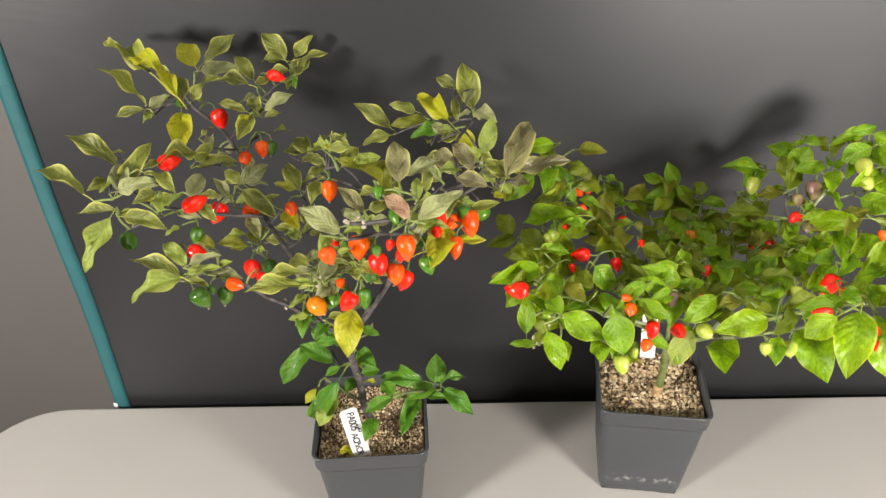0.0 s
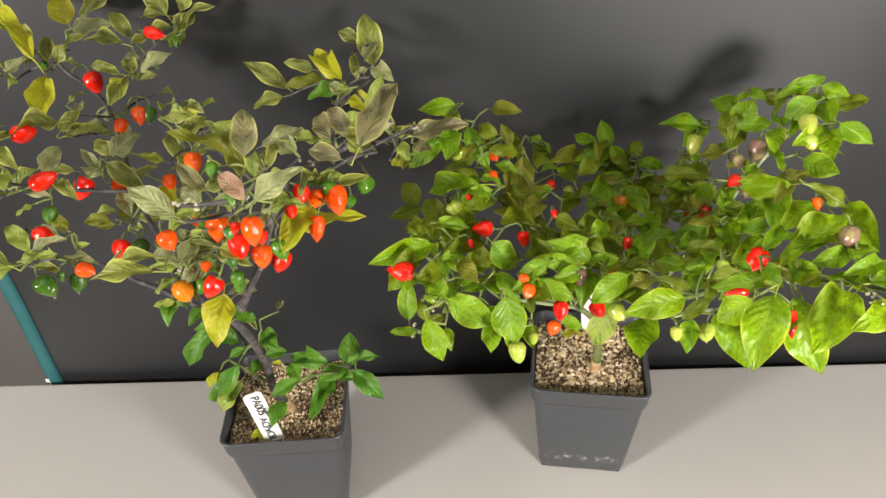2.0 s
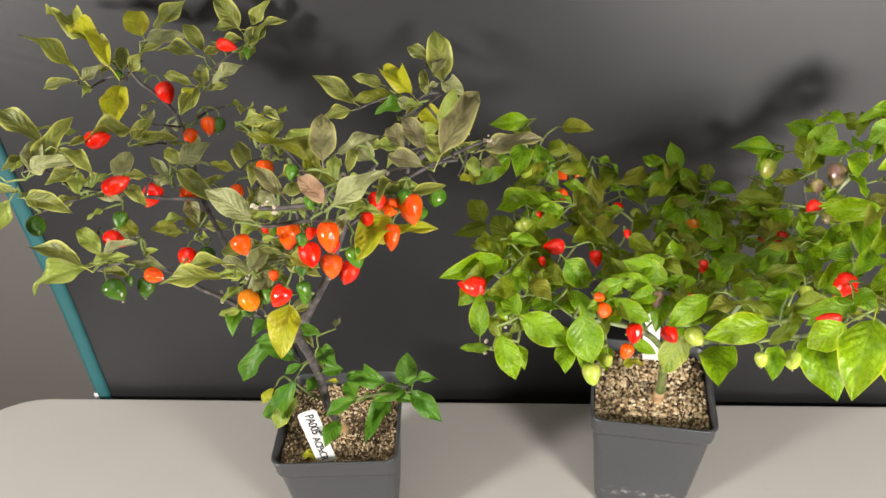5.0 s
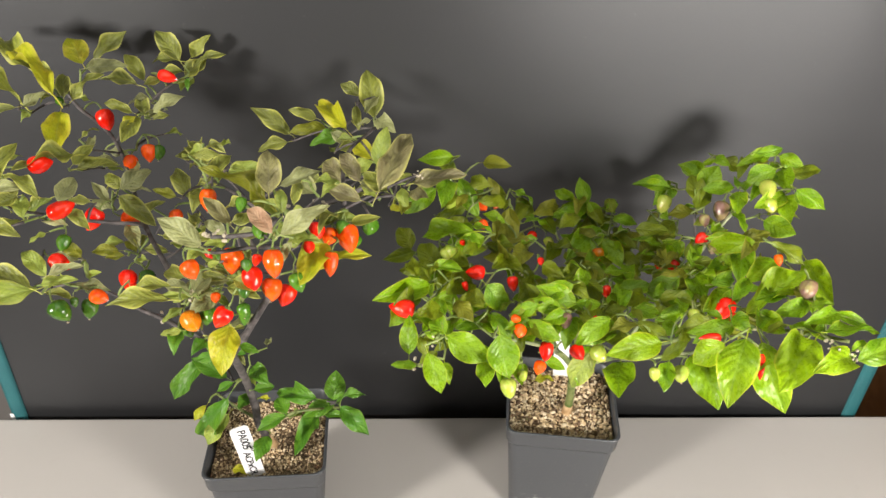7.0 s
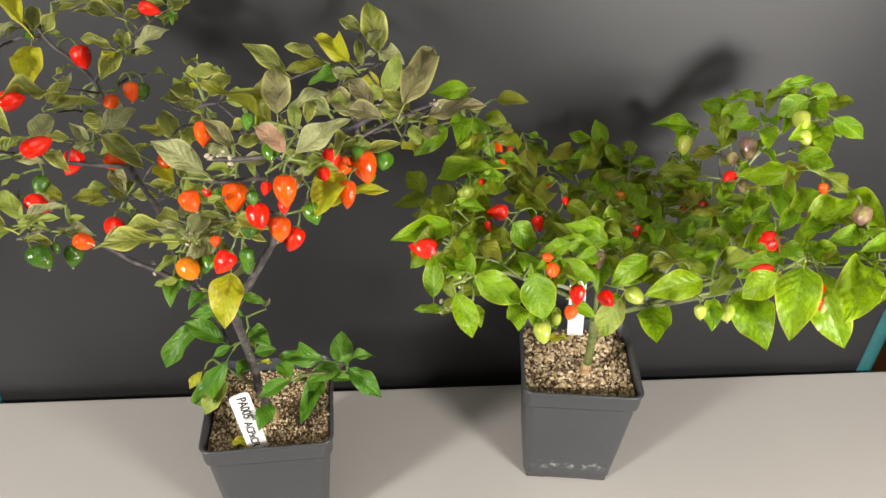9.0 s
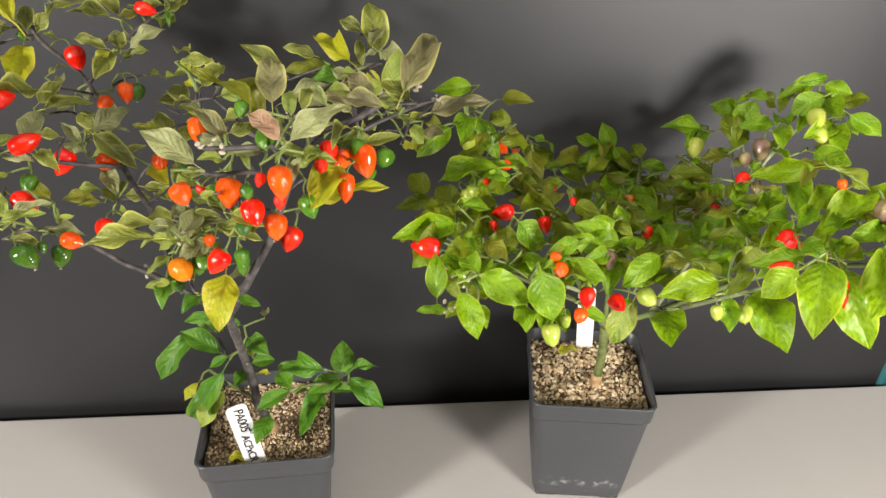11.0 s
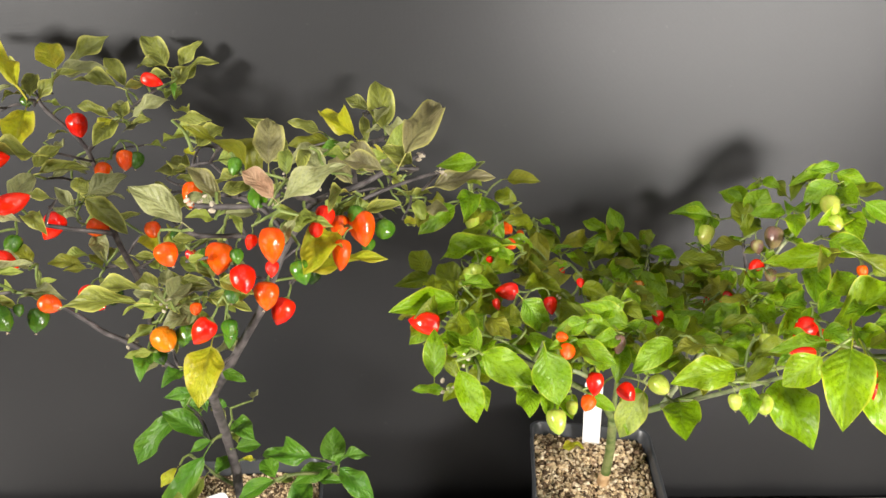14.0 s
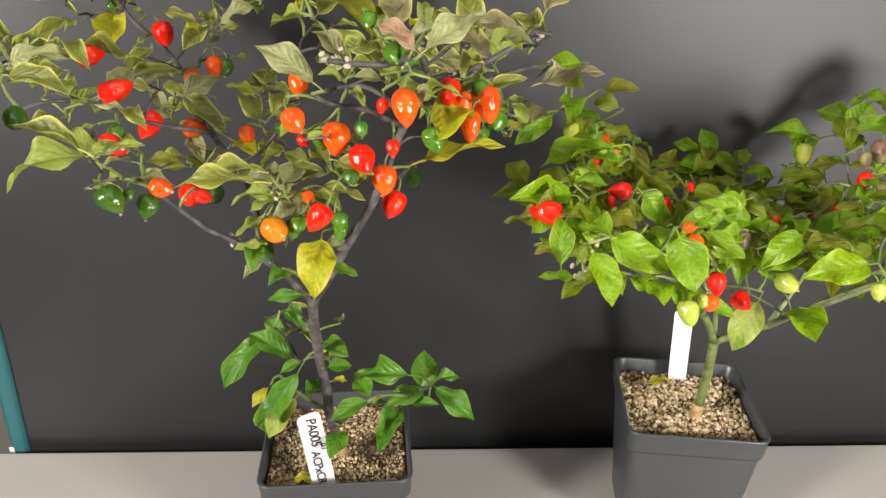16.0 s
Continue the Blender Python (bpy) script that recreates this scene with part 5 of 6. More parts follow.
leaf(bright, "lush", (0.095, 0.560, 0.389), (0.068, 0.559, 0.386), (-0.023, -0.885, 0.465), 0.013)
leaf(bright, "deep", (0.093, 0.583, 0.371), (0.098, 0.560, 0.374), (-0.623, -0.074, 0.779), 0.014)
leaf(bright, "lush", (0.083, 0.579, 0.350), (0.058, 0.567, 0.333), (0.009, -0.850, 0.527), 0.017)
leaf(bright, "lush", (0.093, 0.567, 0.365), (0.088, 0.539, 0.357), (0.107, -0.349, 0.931), 0.017)
leaf(bright, "lush", (0.103, 0.591, 0.353), (0.119, 0.572, 0.327), (-0.088, -0.833, 0.547), 0.016)
leaf(bright, "deep", (0.125, 0.568, 0.359), (0.110, 0.580, 0.360), (-0.516, -0.626, 0.585), 0.013)
leaf(bright, "deep", (0.133, 0.642, 0.318), (0.148, 0.627, 0.317), (-0.507, -0.606, 0.612), 0.012)
leaf(bright, "deep", (0.159, 0.646, 0.304), (0.176, 0.635, 0.289), (-0.124, -0.857, 0.500), 0.013)
leaf(bright, "deep", (0.110, 0.558, 0.331), (0.084, 0.543, 0.331), (0.397, -0.680, 0.617), 0.017)
leaf(bright, "lush", (0.111, 0.522, 0.346), (0.073, 0.549, 0.322), (-0.093, -0.525, 0.846), 0.018)
leaf(bright, "lush", (0.103, 0.540, 0.337), (0.115, 0.518, 0.339), (-0.666, -0.246, 0.704), 0.015)
leaf(bright, "olive", (0.149, 0.594, 0.316), (0.137, 0.565, 0.306), (0.255, -0.203, 0.945), 0.022)
leaf(bright, "olive", (0.141, 0.588, 0.310), (0.142, 0.550, 0.303), (-0.185, -0.168, 0.968), 0.023)
leaf(bright, "deep", (0.064, 0.546, 0.313), (0.053, 0.567, 0.320), (-0.297, -0.417, 0.859), 0.017)
leaf(bright, "deep", (0.067, 0.545, 0.311), (0.041, 0.542, 0.305), (-0.032, -0.825, 0.565), 0.012)
leaf(bright, "deep", (0.085, 0.513, 0.317), (0.071, 0.536, 0.325), (-0.316, -0.481, 0.818), 0.018)
leaf(bright, "deep", (0.087, 0.529, 0.302), (0.055, 0.522, 0.309), (0.335, -0.761, 0.555), 0.019)
leaf(bright, "lush", (0.078, 0.472, 0.333), (0.040, 0.443, 0.341), (-0.046, -0.797, 0.602), 0.017)
leaf(bright, "lush", (0.082, 0.478, 0.317), (0.100, 0.480, 0.321), (-0.094, -0.680, 0.727), 0.007)
leaf(bright, "lush", (0.063, 0.453, 0.329), (0.052, 0.434, 0.327), (0.446, -0.318, 0.837), 0.014)
leaf(bright, "lush", (0.065, 0.419, 0.316), (0.065, 0.434, 0.337), (0.011, -0.820, 0.572), 0.013)
leaf(bright, "deep", (0.076, 0.416, 0.318), (0.072, 0.426, 0.326), (-0.053, -0.632, 0.773), 0.008)
leaf(bright, "lush", (0.070, 0.411, 0.313), (0.053, 0.412, 0.313), (-0.017, -0.490, 0.872), 0.007)
leaf(bright, "lush", (0.077, 0.406, 0.329), (0.086, 0.391, 0.308), (0.025, -0.809, 0.587), 0.015)
leaf(bright, "lime", (0.088, 0.409, 0.318), (0.091, 0.396, 0.312), (-0.098, -0.498, 0.862), 0.009)
leaf(bright, "lush", (0.085, 0.428, 0.324), (0.075, 0.422, 0.332), (0.686, -0.622, 0.377), 0.008)
leaf(bright, "lush", (0.088, 0.419, 0.333), (0.082, 0.436, 0.333), (-0.390, -0.166, 0.906), 0.013)
leaf(bright, "lush", (0.090, 0.424, 0.328), (0.119, 0.416, 0.314), (-0.334, -0.577, 0.746), 0.020)
leaf(bright, "lush", (0.124, 0.423, 0.330), (0.130, 0.406, 0.308), (-0.169, -0.152, 0.974), 0.023)
leaf(bright, "lush", (0.117, 0.425, 0.305), (0.115, 0.404, 0.302), (-0.046, -0.137, 0.989), 0.014)
leaf(bright, "lush", (0.130, 0.431, 0.299), (0.128, 0.410, 0.294), (-0.087, -0.250, 0.964), 0.014)
leaf(bright, "lush", (0.141, 0.437, 0.291), (0.142, 0.419, 0.288), (-0.217, -0.127, 0.968), 0.012)
leaf(bright, "lush", (0.123, 0.459, 0.311), (0.096, 0.457, 0.306), (-0.097, -0.561, 0.822), 0.011)
leaf(bright, "deep", (0.116, 0.460, 0.323), (0.106, 0.478, 0.325), (-0.428, -0.376, 0.822), 0.014)
leaf(bright, "lush", (0.118, 0.470, 0.335), (0.133, 0.466, 0.316), (-0.464, -0.045, 0.885), 0.020)
leaf(bright, "deep", (0.140, 0.526, 0.319), (0.125, 0.506, 0.323), (0.584, -0.250, 0.772), 0.014)
leaf(bright, "deep", (0.151, 0.523, 0.315), (0.155, 0.497, 0.304), (-0.267, -0.393, 0.880), 0.016)
leaf(bright, "lush", (0.149, 0.446, 0.315), (0.142, 0.452, 0.323), (-0.066, -0.832, 0.552), 0.006)
leaf(bright, "lush", (0.207, 0.636, 0.311), (0.193, 0.647, 0.312), (-0.488, -0.676, 0.552), 0.011)
leaf(bright, "lush", (0.222, 0.635, 0.304), (0.217, 0.656, 0.321), (-0.288, -0.617, 0.733), 0.015)
leaf(bright, "lush", (0.225, 0.636, 0.302), (0.190, 0.631, 0.293), (-0.032, -0.824, 0.565), 0.017)
leaf(bright, "olive", (0.198, 0.641, 0.299), (0.172, 0.623, 0.301), (0.487, -0.633, 0.602), 0.016)
leaf(bright, "deep", (0.224, 0.635, 0.305), (0.235, 0.615, 0.295), (-0.415, -0.562, 0.716), 0.014)
leaf(bright, "deep", (0.244, 0.624, 0.302), (0.243, 0.641, 0.309), (-0.365, -0.380, 0.850), 0.012)
leaf(bright, "lush", (0.248, 0.627, 0.298), (0.268, 0.622, 0.292), (-0.080, -0.881, 0.466), 0.011)
leaf(bright, "lush", (0.238, 0.610, 0.282), (0.200, 0.587, 0.274), (0.353, -0.534, 0.769), 0.026)
leaf(bright, "lime", (0.239, 0.602, 0.287), (0.246, 0.575, 0.277), (-0.413, -0.401, 0.818), 0.018)
leaf(bright, "deep", (0.184, 0.630, 0.292), (0.194, 0.610, 0.286), (-0.464, -0.440, 0.769), 0.013)
leaf(bright, "deep", (0.256, 0.614, 0.289), (0.241, 0.605, 0.290), (0.423, -0.613, 0.667), 0.009)
leaf(bright, "lush", (0.298, 0.640, 0.320), (0.263, 0.643, 0.323), (-0.003, -0.651, 0.759), 0.014)
leaf(bright, "lush", (0.304, 0.648, 0.317), (0.281, 0.629, 0.308), (0.167, -0.548, 0.820), 0.016)
leaf(bright, "lush", (0.320, 0.640, 0.336), (0.308, 0.653, 0.335), (-0.652, -0.610, 0.450), 0.013)
leaf(bright, "deep", (0.315, 0.611, 0.322), (0.312, 0.636, 0.336), (-0.447, -0.448, 0.774), 0.018)
leaf(bright, "lush", (0.319, 0.625, 0.329), (0.330, 0.626, 0.351), (0.173, -0.408, 0.897), 0.023)
leaf(bright, "lush", (0.315, 0.613, 0.335), (0.344, 0.613, 0.337), (-0.030, -0.856, 0.517), 0.013)
leaf(bright, "deep", (0.309, 0.604, 0.320), (0.328, 0.626, 0.327), (0.104, -0.406, 0.908), 0.016)
leaf(bright, "lush", (0.328, 0.631, 0.357), (0.336, 0.618, 0.355), (-0.722, -0.484, 0.495), 0.010)
leaf(bright, "lime", (0.331, 0.637, 0.351), (0.318, 0.635, 0.347), (-0.028, -0.832, 0.553), 0.006)
leaf(bright, "lime", (0.341, 0.598, 0.341), (0.332, 0.572, 0.334), (-0.218, -0.159, 0.963), 0.016)
leaf(bright, "lush", (0.358, 0.583, 0.371), (0.340, 0.589, 0.355), (0.329, -0.600, 0.730), 0.019)
leaf(bright, "lush", (0.364, 0.610, 0.370), (0.336, 0.606, 0.362), (-0.123, -0.632, 0.765), 0.012)
leaf(bright, "lush", (0.349, 0.605, 0.374), (0.371, 0.606, 0.378), (-0.024, -0.850, 0.526), 0.010)
leaf(bright, "lime", (0.369, 0.604, 0.372), (0.384, 0.590, 0.370), (-0.615, -0.652, 0.444), 0.014)
leaf(bright, "lush", (0.370, 0.595, 0.364), (0.366, 0.566, 0.359), (-0.530, -0.041, 0.847), 0.017)
leaf(bright, "lush", (0.364, 0.555, 0.368), (0.387, 0.546, 0.355), (-0.205, -0.925, 0.320), 0.015)
leaf(bright, "lime", (0.367, 0.575, 0.352), (0.336, 0.557, 0.349), (0.296, -0.595, 0.748), 0.017)
leaf(bright, "lush", (0.368, 0.575, 0.351), (0.362, 0.544, 0.343), (-0.432, -0.097, 0.897), 0.018)
leaf(bright, "lush", (0.367, 0.561, 0.362), (0.375, 0.555, 0.352), (-0.375, -0.865, 0.335), 0.007)
leaf(bright, "lime", (0.347, 0.557, 0.338), (0.365, 0.537, 0.338), (-0.675, -0.550, 0.492), 0.019)
leaf(bright, "lime", (0.314, 0.499, 0.355), (0.292, 0.524, 0.336), (-0.035, -0.815, 0.578), 0.017)
leaf(bright, "lime", (0.327, 0.556, 0.322), (0.303, 0.556, 0.320), (-0.054, -0.668, 0.742), 0.009)
leaf(bright, "deep", (0.323, 0.495, 0.358), (0.349, 0.486, 0.344), (0.052, -0.733, 0.678), 0.012)
leaf(bright, "lime", (0.322, 0.535, 0.314), (0.292, 0.517, 0.313), (0.330, -0.565, 0.757), 0.017)
leaf(bright, "deep", (0.318, 0.574, 0.278), (0.298, 0.573, 0.274), (-0.052, -0.766, 0.640), 0.011)
leaf(bright, "lime", (0.293, 0.582, 0.300), (0.279, 0.567, 0.279), (-0.255, -0.710, 0.656), 0.016)
leaf(bright, "deep", (0.298, 0.613, 0.300), (0.276, 0.599, 0.294), (0.176, -0.607, 0.775), 0.014)
leaf(bright, "deep", (0.281, 0.602, 0.286), (0.263, 0.583, 0.287), (0.451, -0.363, 0.816), 0.014)
leaf(bright, "lush", (0.319, 0.520, 0.337), (0.306, 0.488, 0.325), (-0.228, -0.241, 0.943), 0.019)
leaf(bright, "lime", (0.298, 0.452, 0.326), (0.344, 0.471, 0.353), (-0.433, -0.237, 0.870), 0.022)
leaf(bright, "lime", (0.353, 0.494, 0.343), (0.356, 0.451, 0.335), (-0.350, -0.867, 0.354), 0.019)
leaf(bright, "lime", (0.332, 0.497, 0.340), (0.303, 0.475, 0.335), (0.247, -0.397, 0.884), 0.019)
leaf(bright, "lush", (0.333, 0.442, 0.342), (0.309, 0.439, 0.337), (-0.095, -0.687, 0.720), 0.014)
leaf(bright, "lush", (0.347, 0.432, 0.344), (0.321, 0.423, 0.342), (0.156, -0.594, 0.789), 0.013)
leaf(bright, "lush", (0.346, 0.433, 0.343), (0.367, 0.428, 0.337), (-0.016, -0.791, 0.612), 0.009)
leaf(bright, "lush", (0.334, 0.417, 0.340), (0.368, 0.415, 0.341), (-0.008, 0.105, 0.994), 0.014)
leaf(bright, "lush", (0.343, 0.400, 0.339), (0.354, 0.407, 0.342), (0.042, -0.381, 0.924), 0.007)
leaf(bright, "lush", (0.347, 0.397, 0.334), (0.378, 0.409, 0.340), (0.078, -0.508, 0.858), 0.018)
leaf(bright, "lime", (0.337, 0.392, 0.342), (0.305, 0.373, 0.346), (0.349, -0.385, 0.854), 0.018)
leaf(bright, "lime", (0.323, 0.409, 0.340), (0.286, 0.369, 0.334), (0.028, -0.161, 0.987), 0.029)
leaf(bright, "lime", (0.290, 0.410, 0.337), (0.306, 0.385, 0.299), (-0.361, -0.825, 0.435), 0.026)
leaf(bright, "lime", (0.274, 0.401, 0.347), (0.256, 0.365, 0.324), (-0.280, -0.407, 0.869), 0.026)
leaf(bright, "lush", (0.274, 0.454, 0.293), (0.277, 0.411, 0.275), (-0.417, -0.375, 0.828), 0.029)
leaf(bright, "lime", (0.266, 0.410, 0.336), (0.250, 0.411, 0.317), (0.287, -0.357, 0.889), 0.019)
leaf(bright, "lush", (0.283, 0.435, 0.330), (0.251, 0.433, 0.325), (-0.057, -0.722, 0.690), 0.014)
leaf(bright, "lime", (0.302, 0.488, 0.320), (0.277, 0.472, 0.311), (0.065, -0.530, 0.846), 0.016)
leaf(bright, "lush", (0.277, 0.526, 0.302), (0.256, 0.530, 0.276), (0.166, -0.557, 0.813), 0.021)
leaf(bright, "lush", (0.295, 0.536, 0.297), (0.291, 0.504, 0.300), (-0.459, 0.130, 0.879), 0.020)
leaf(bright, "lime", (0.242, 0.448, 0.303), (0.201, 0.438, 0.299), (-0.073, -0.704, 0.706), 0.021)
leaf(bright, "lush", (0.226, 0.475, 0.259), (0.216, 0.435, 0.261), (-0.125, 0.078, 0.989), 0.026)
leaf(bright, "deep", (0.229, 0.412, 0.319), (0.247, 0.419, 0.330), (-0.206, -0.651, 0.730), 0.009)
leaf(bright, "lush", (0.213, 0.471, 0.301), (0.184, 0.449, 0.299), (0.303, -0.448, 0.841), 0.020)
leaf(bright, "lime", (0.184, 0.474, 0.316), (0.155, 0.482, 0.326), (-0.037, -0.824, 0.565), 0.017)
leaf(bright, "lush", (0.172, 0.467, 0.317), (0.148, 0.471, 0.322), (-0.025, -0.799, 0.600), 0.013)
leaf(bright, "lush", (0.176, 0.464, 0.315), (0.156, 0.456, 0.313), (0.237, -0.652, 0.720), 0.012)
leaf(bright, "lush", (0.149, 0.453, 0.317), (0.168, 0.439, 0.311), (-0.277, -0.675, 0.684), 0.014)
leaf(bright, "lush", (0.199, 0.482, 0.307), (0.183, 0.473, 0.317), (0.629, -0.682, 0.373), 0.011)
leaf(bright, "moss", (0.206, 0.488, 0.257), (0.194, 0.483, 0.224), (0.063, -0.369, 0.927), 0.021)
leaf(bright, "lush", (0.240, 0.424, 0.307), (0.233, 0.404, 0.298), (-0.196, -0.326, 0.925), 0.013)
leaf(bright, "deep", (0.227, 0.462, 0.310), (0.250, 0.455, 0.300), (-0.051, -0.839, 0.542), 0.011)
leaf(bright, "deep", (0.225, 0.495, 0.299), (0.205, 0.482, 0.299), (0.337, -0.510, 0.791), 0.012)
leaf(bright, "lush", (0.254, 0.501, 0.292), (0.228, 0.488, 0.293), (0.350, -0.585, 0.731), 0.014)
leaf(bright, "lush", (0.275, 0.498, 0.291), (0.250, 0.487, 0.291), (0.262, -0.615, 0.744), 0.014)
leaf(bright, "lime", (0.304, 0.441, 0.333), (0.309, 0.419, 0.337), (-0.789, -0.056, 0.611), 0.016)
leaf(bright, "lush", (0.280, 0.435, 0.338), (0.285, 0.417, 0.339), (-0.708, -0.087, 0.701), 0.013)
leaf(bright, "deep", (0.287, 0.484, 0.296), (0.268, 0.474, 0.300), (0.423, -0.533, 0.733), 0.011)
leaf(bright, "lime", (0.292, 0.405, 0.335), (0.279, 0.387, 0.333), (0.018, -0.099, 0.995), 0.012)
leaf(bright, "olive", (0.155, 0.541, 0.318), (0.141, 0.515, 0.320), (0.438, -0.143, 0.887), 0.017)
leaf(bright, "deep", (0.186, 0.572, 0.303), (0.172, 0.549, 0.296), (0.187, -0.356, 0.916), 0.015)
leaf(bright, "deep", (0.165, 0.517, 0.320), (0.180, 0.502, 0.319), (-0.543, -0.545, 0.638), 0.013)
leaf(bright, "deep", (0.193, 0.521, 0.316), (0.175, 0.502, 0.314), (0.346, -0.398, 0.850), 0.014)
leaf(bright, "lush", (0.200, 0.515, 0.316), (0.185, 0.495, 0.309), (0.163, -0.403, 0.901), 0.014)
leaf(bright, "deep", (0.240, 0.566, 0.274), (0.228, 0.582, 0.274), (-0.600, -0.453, 0.659), 0.014)
leaf(bright, "lush", (0.216, 0.504, 0.302), (0.223, 0.489, 0.301), (-0.573, -0.338, 0.747), 0.011)
leaf(bright, "deep", (0.262, 0.578, 0.276), (0.245, 0.558, 0.274), (0.234, -0.304, 0.924), 0.014)
leaf(bright, "deep", (0.250, 0.523, 0.288), (0.231, 0.501, 0.293), (0.514, -0.254, 0.819), 0.016)
leaf(bright, "deep", (0.183, 0.491, 0.322), (0.193, 0.475, 0.320), (-0.525, -0.399, 0.752), 0.012)
leaf(bright, "deep", (0.154, 0.465, 0.321), (0.138, 0.447, 0.328), (0.635, -0.340, 0.694), 0.014)
leaf(bright, "lush", (0.263, 0.509, 0.294), (0.284, 0.523, 0.288), (0.509, -0.505, 0.697), 0.016)
leaf(bright, "lush", (0.285, 0.510, 0.298), (0.264, 0.496, 0.298), (0.309, -0.503, 0.807), 0.013)
leaf(bright, "deep", (0.204, 0.482, 0.307), (0.189, 0.467, 0.310), (0.549, -0.348, 0.760), 0.012)
leaf(bright, "olive", (0.151, 0.584, 0.289), (0.168, 0.603, 0.289), (0.493, -0.405, 0.770), 0.017)
leaf(bright, "olive", (0.129, 0.545, 0.315), (0.138, 0.517, 0.326), (-0.840, -0.091, 0.535), 0.019)
leaf(bright, "deep", (0.117, 0.531, 0.330), (0.103, 0.507, 0.336), (0.658, -0.206, 0.724), 0.017)
leaf(bright, "deep", (0.095, 0.521, 0.325), (0.107, 0.497, 0.332), (-0.732, -0.145, 0.666), 0.017)
leaf(bright, "deep", (0.103, 0.496, 0.318), (0.090, 0.473, 0.324), (0.666, -0.168, 0.727), 0.016)
leaf(bright, "lush", (0.114, 0.466, 0.310), (0.125, 0.446, 0.312), (-0.555, -0.203, 0.807), 0.014)
leaf(bright, "deep", (0.158, 0.507, 0.310), (0.144, 0.483, 0.313), (0.430, -0.116, 0.895), 0.017)
leaf(bright, "deep", (0.165, 0.475, 0.312), (0.148, 0.486, 0.326), (-0.074, -0.839, 0.539), 0.012)
leaf(bright, "deep", (0.283, 0.550, 0.279), (0.267, 0.563, 0.282), (-0.463, -0.658, 0.594), 0.014)
leaf(bright, "lush", (0.290, 0.498, 0.318), (0.312, 0.508, 0.317), (0.336, -0.626, 0.703), 0.013)
leaf(bright, "lush", (0.289, 0.472, 0.323), (0.307, 0.483, 0.320), (0.453, -0.495, 0.741), 0.012)
leaf(bright, "deep", (0.223, 0.461, 0.295), (0.199, 0.452, 0.302), (0.456, -0.661, 0.595), 0.013)
leaf(bright, "lush", (0.228, 0.452, 0.298), (0.238, 0.466, 0.306), (-0.087, -0.447, 0.890), 0.012)
leaf(bright, "lush", (0.259, 0.465, 0.297), (0.251, 0.477, 0.297), (-0.620, -0.410, 0.669), 0.012)
leaf(bright, "deep", (0.069, 0.461, 0.334), (0.055, 0.442, 0.339), (0.660, -0.318, 0.681), 0.015)
leaf(bright, "deep", (0.086, 0.451, 0.329), (0.070, 0.433, 0.337), (0.702, -0.332, 0.631), 0.015)
leaf(bright, "deep", (0.098, 0.464, 0.319), (0.114, 0.477, 0.322), (0.323, -0.558, 0.764), 0.013)
leaf(bright, "deep", (0.108, 0.510, 0.323), (0.094, 0.486, 0.324), (0.505, -0.200, 0.839), 0.016)
leaf(bright, "deep", (0.274, 0.577, 0.290), (0.291, 0.588, 0.294), (0.177, -0.575, 0.799), 0.011)
leaf(bright, "deep", (0.250, 0.593, 0.278), (0.261, 0.577, 0.278), (-0.637, -0.426, 0.643), 0.013)
leaf(bright, "deep", (0.229, 0.585, 0.271), (0.244, 0.592, 0.279), (-0.110, -0.748, 0.655), 0.010)
leaf(bright, "lush", (0.225, 0.639, 0.295), (0.193, 0.625, 0.301), (0.422, -0.743, 0.520), 0.018)
leaf(bright, "lush", (0.221, 0.636, 0.304), (0.217, 0.655, 0.320), (-0.286, -0.618, 0.733), 0.014)
leaf(bright, "lush", (0.212, 0.639, 0.307), (0.194, 0.644, 0.314), (-0.099, -0.883, 0.459), 0.010)
leaf(bright, "lush", (0.223, 0.632, 0.309), (0.236, 0.620, 0.294), (-0.203, -0.860, 0.469), 0.012)
leaf(bright, "lush", (0.239, 0.626, 0.302), (0.250, 0.639, 0.308), (0.128, -0.517, 0.847), 0.010)
leaf(bright, "lush", (0.244, 0.626, 0.296), (0.268, 0.622, 0.292), (-0.024, -0.797, 0.603), 0.010)
leaf(bright, "lush", (0.231, 0.612, 0.294), (0.198, 0.581, 0.279), (0.155, -0.540, 0.827), 0.025)
leaf(bright, "lush", (0.232, 0.599, 0.291), (0.250, 0.584, 0.272), (-0.180, -0.864, 0.470), 0.016)
leaf(bright, "olive", (0.146, 0.591, 0.326), (0.146, 0.568, 0.294), (-0.121, -0.815, 0.567), 0.020)
leaf(bright, "lush", (0.159, 0.646, 0.303), (0.177, 0.634, 0.286), (-0.124, -0.857, 0.500), 0.011)
leaf(bright, "olive", (0.139, 0.622, 0.319), (0.130, 0.632, 0.333), (-0.122, -0.835, 0.536), 0.010)
leaf(bright, "lush", (0.182, 0.481, 0.328), (0.155, 0.476, 0.319), (-0.069, -0.760, 0.646), 0.014)
leaf(bright, "lush", (0.205, 0.456, 0.317), (0.181, 0.446, 0.302), (-0.149, -0.705, 0.693), 0.016)
leaf(bright, "lush", (0.209, 0.506, 0.248), (0.197, 0.478, 0.230), (-0.126, -0.511, 0.850), 0.020)
leaf(bright, "lush", (0.146, 0.449, 0.321), (0.169, 0.441, 0.311), (-0.020, -0.806, 0.591), 0.011)
leaf(bright, "lush", (0.165, 0.473, 0.267), (0.182, 0.466, 0.259), (-0.011, -0.801, 0.598), 0.009)
leaf(bright, "lime", (0.294, 0.640, 0.321), (0.266, 0.643, 0.323), (-0.030, -0.803, 0.595), 0.011)
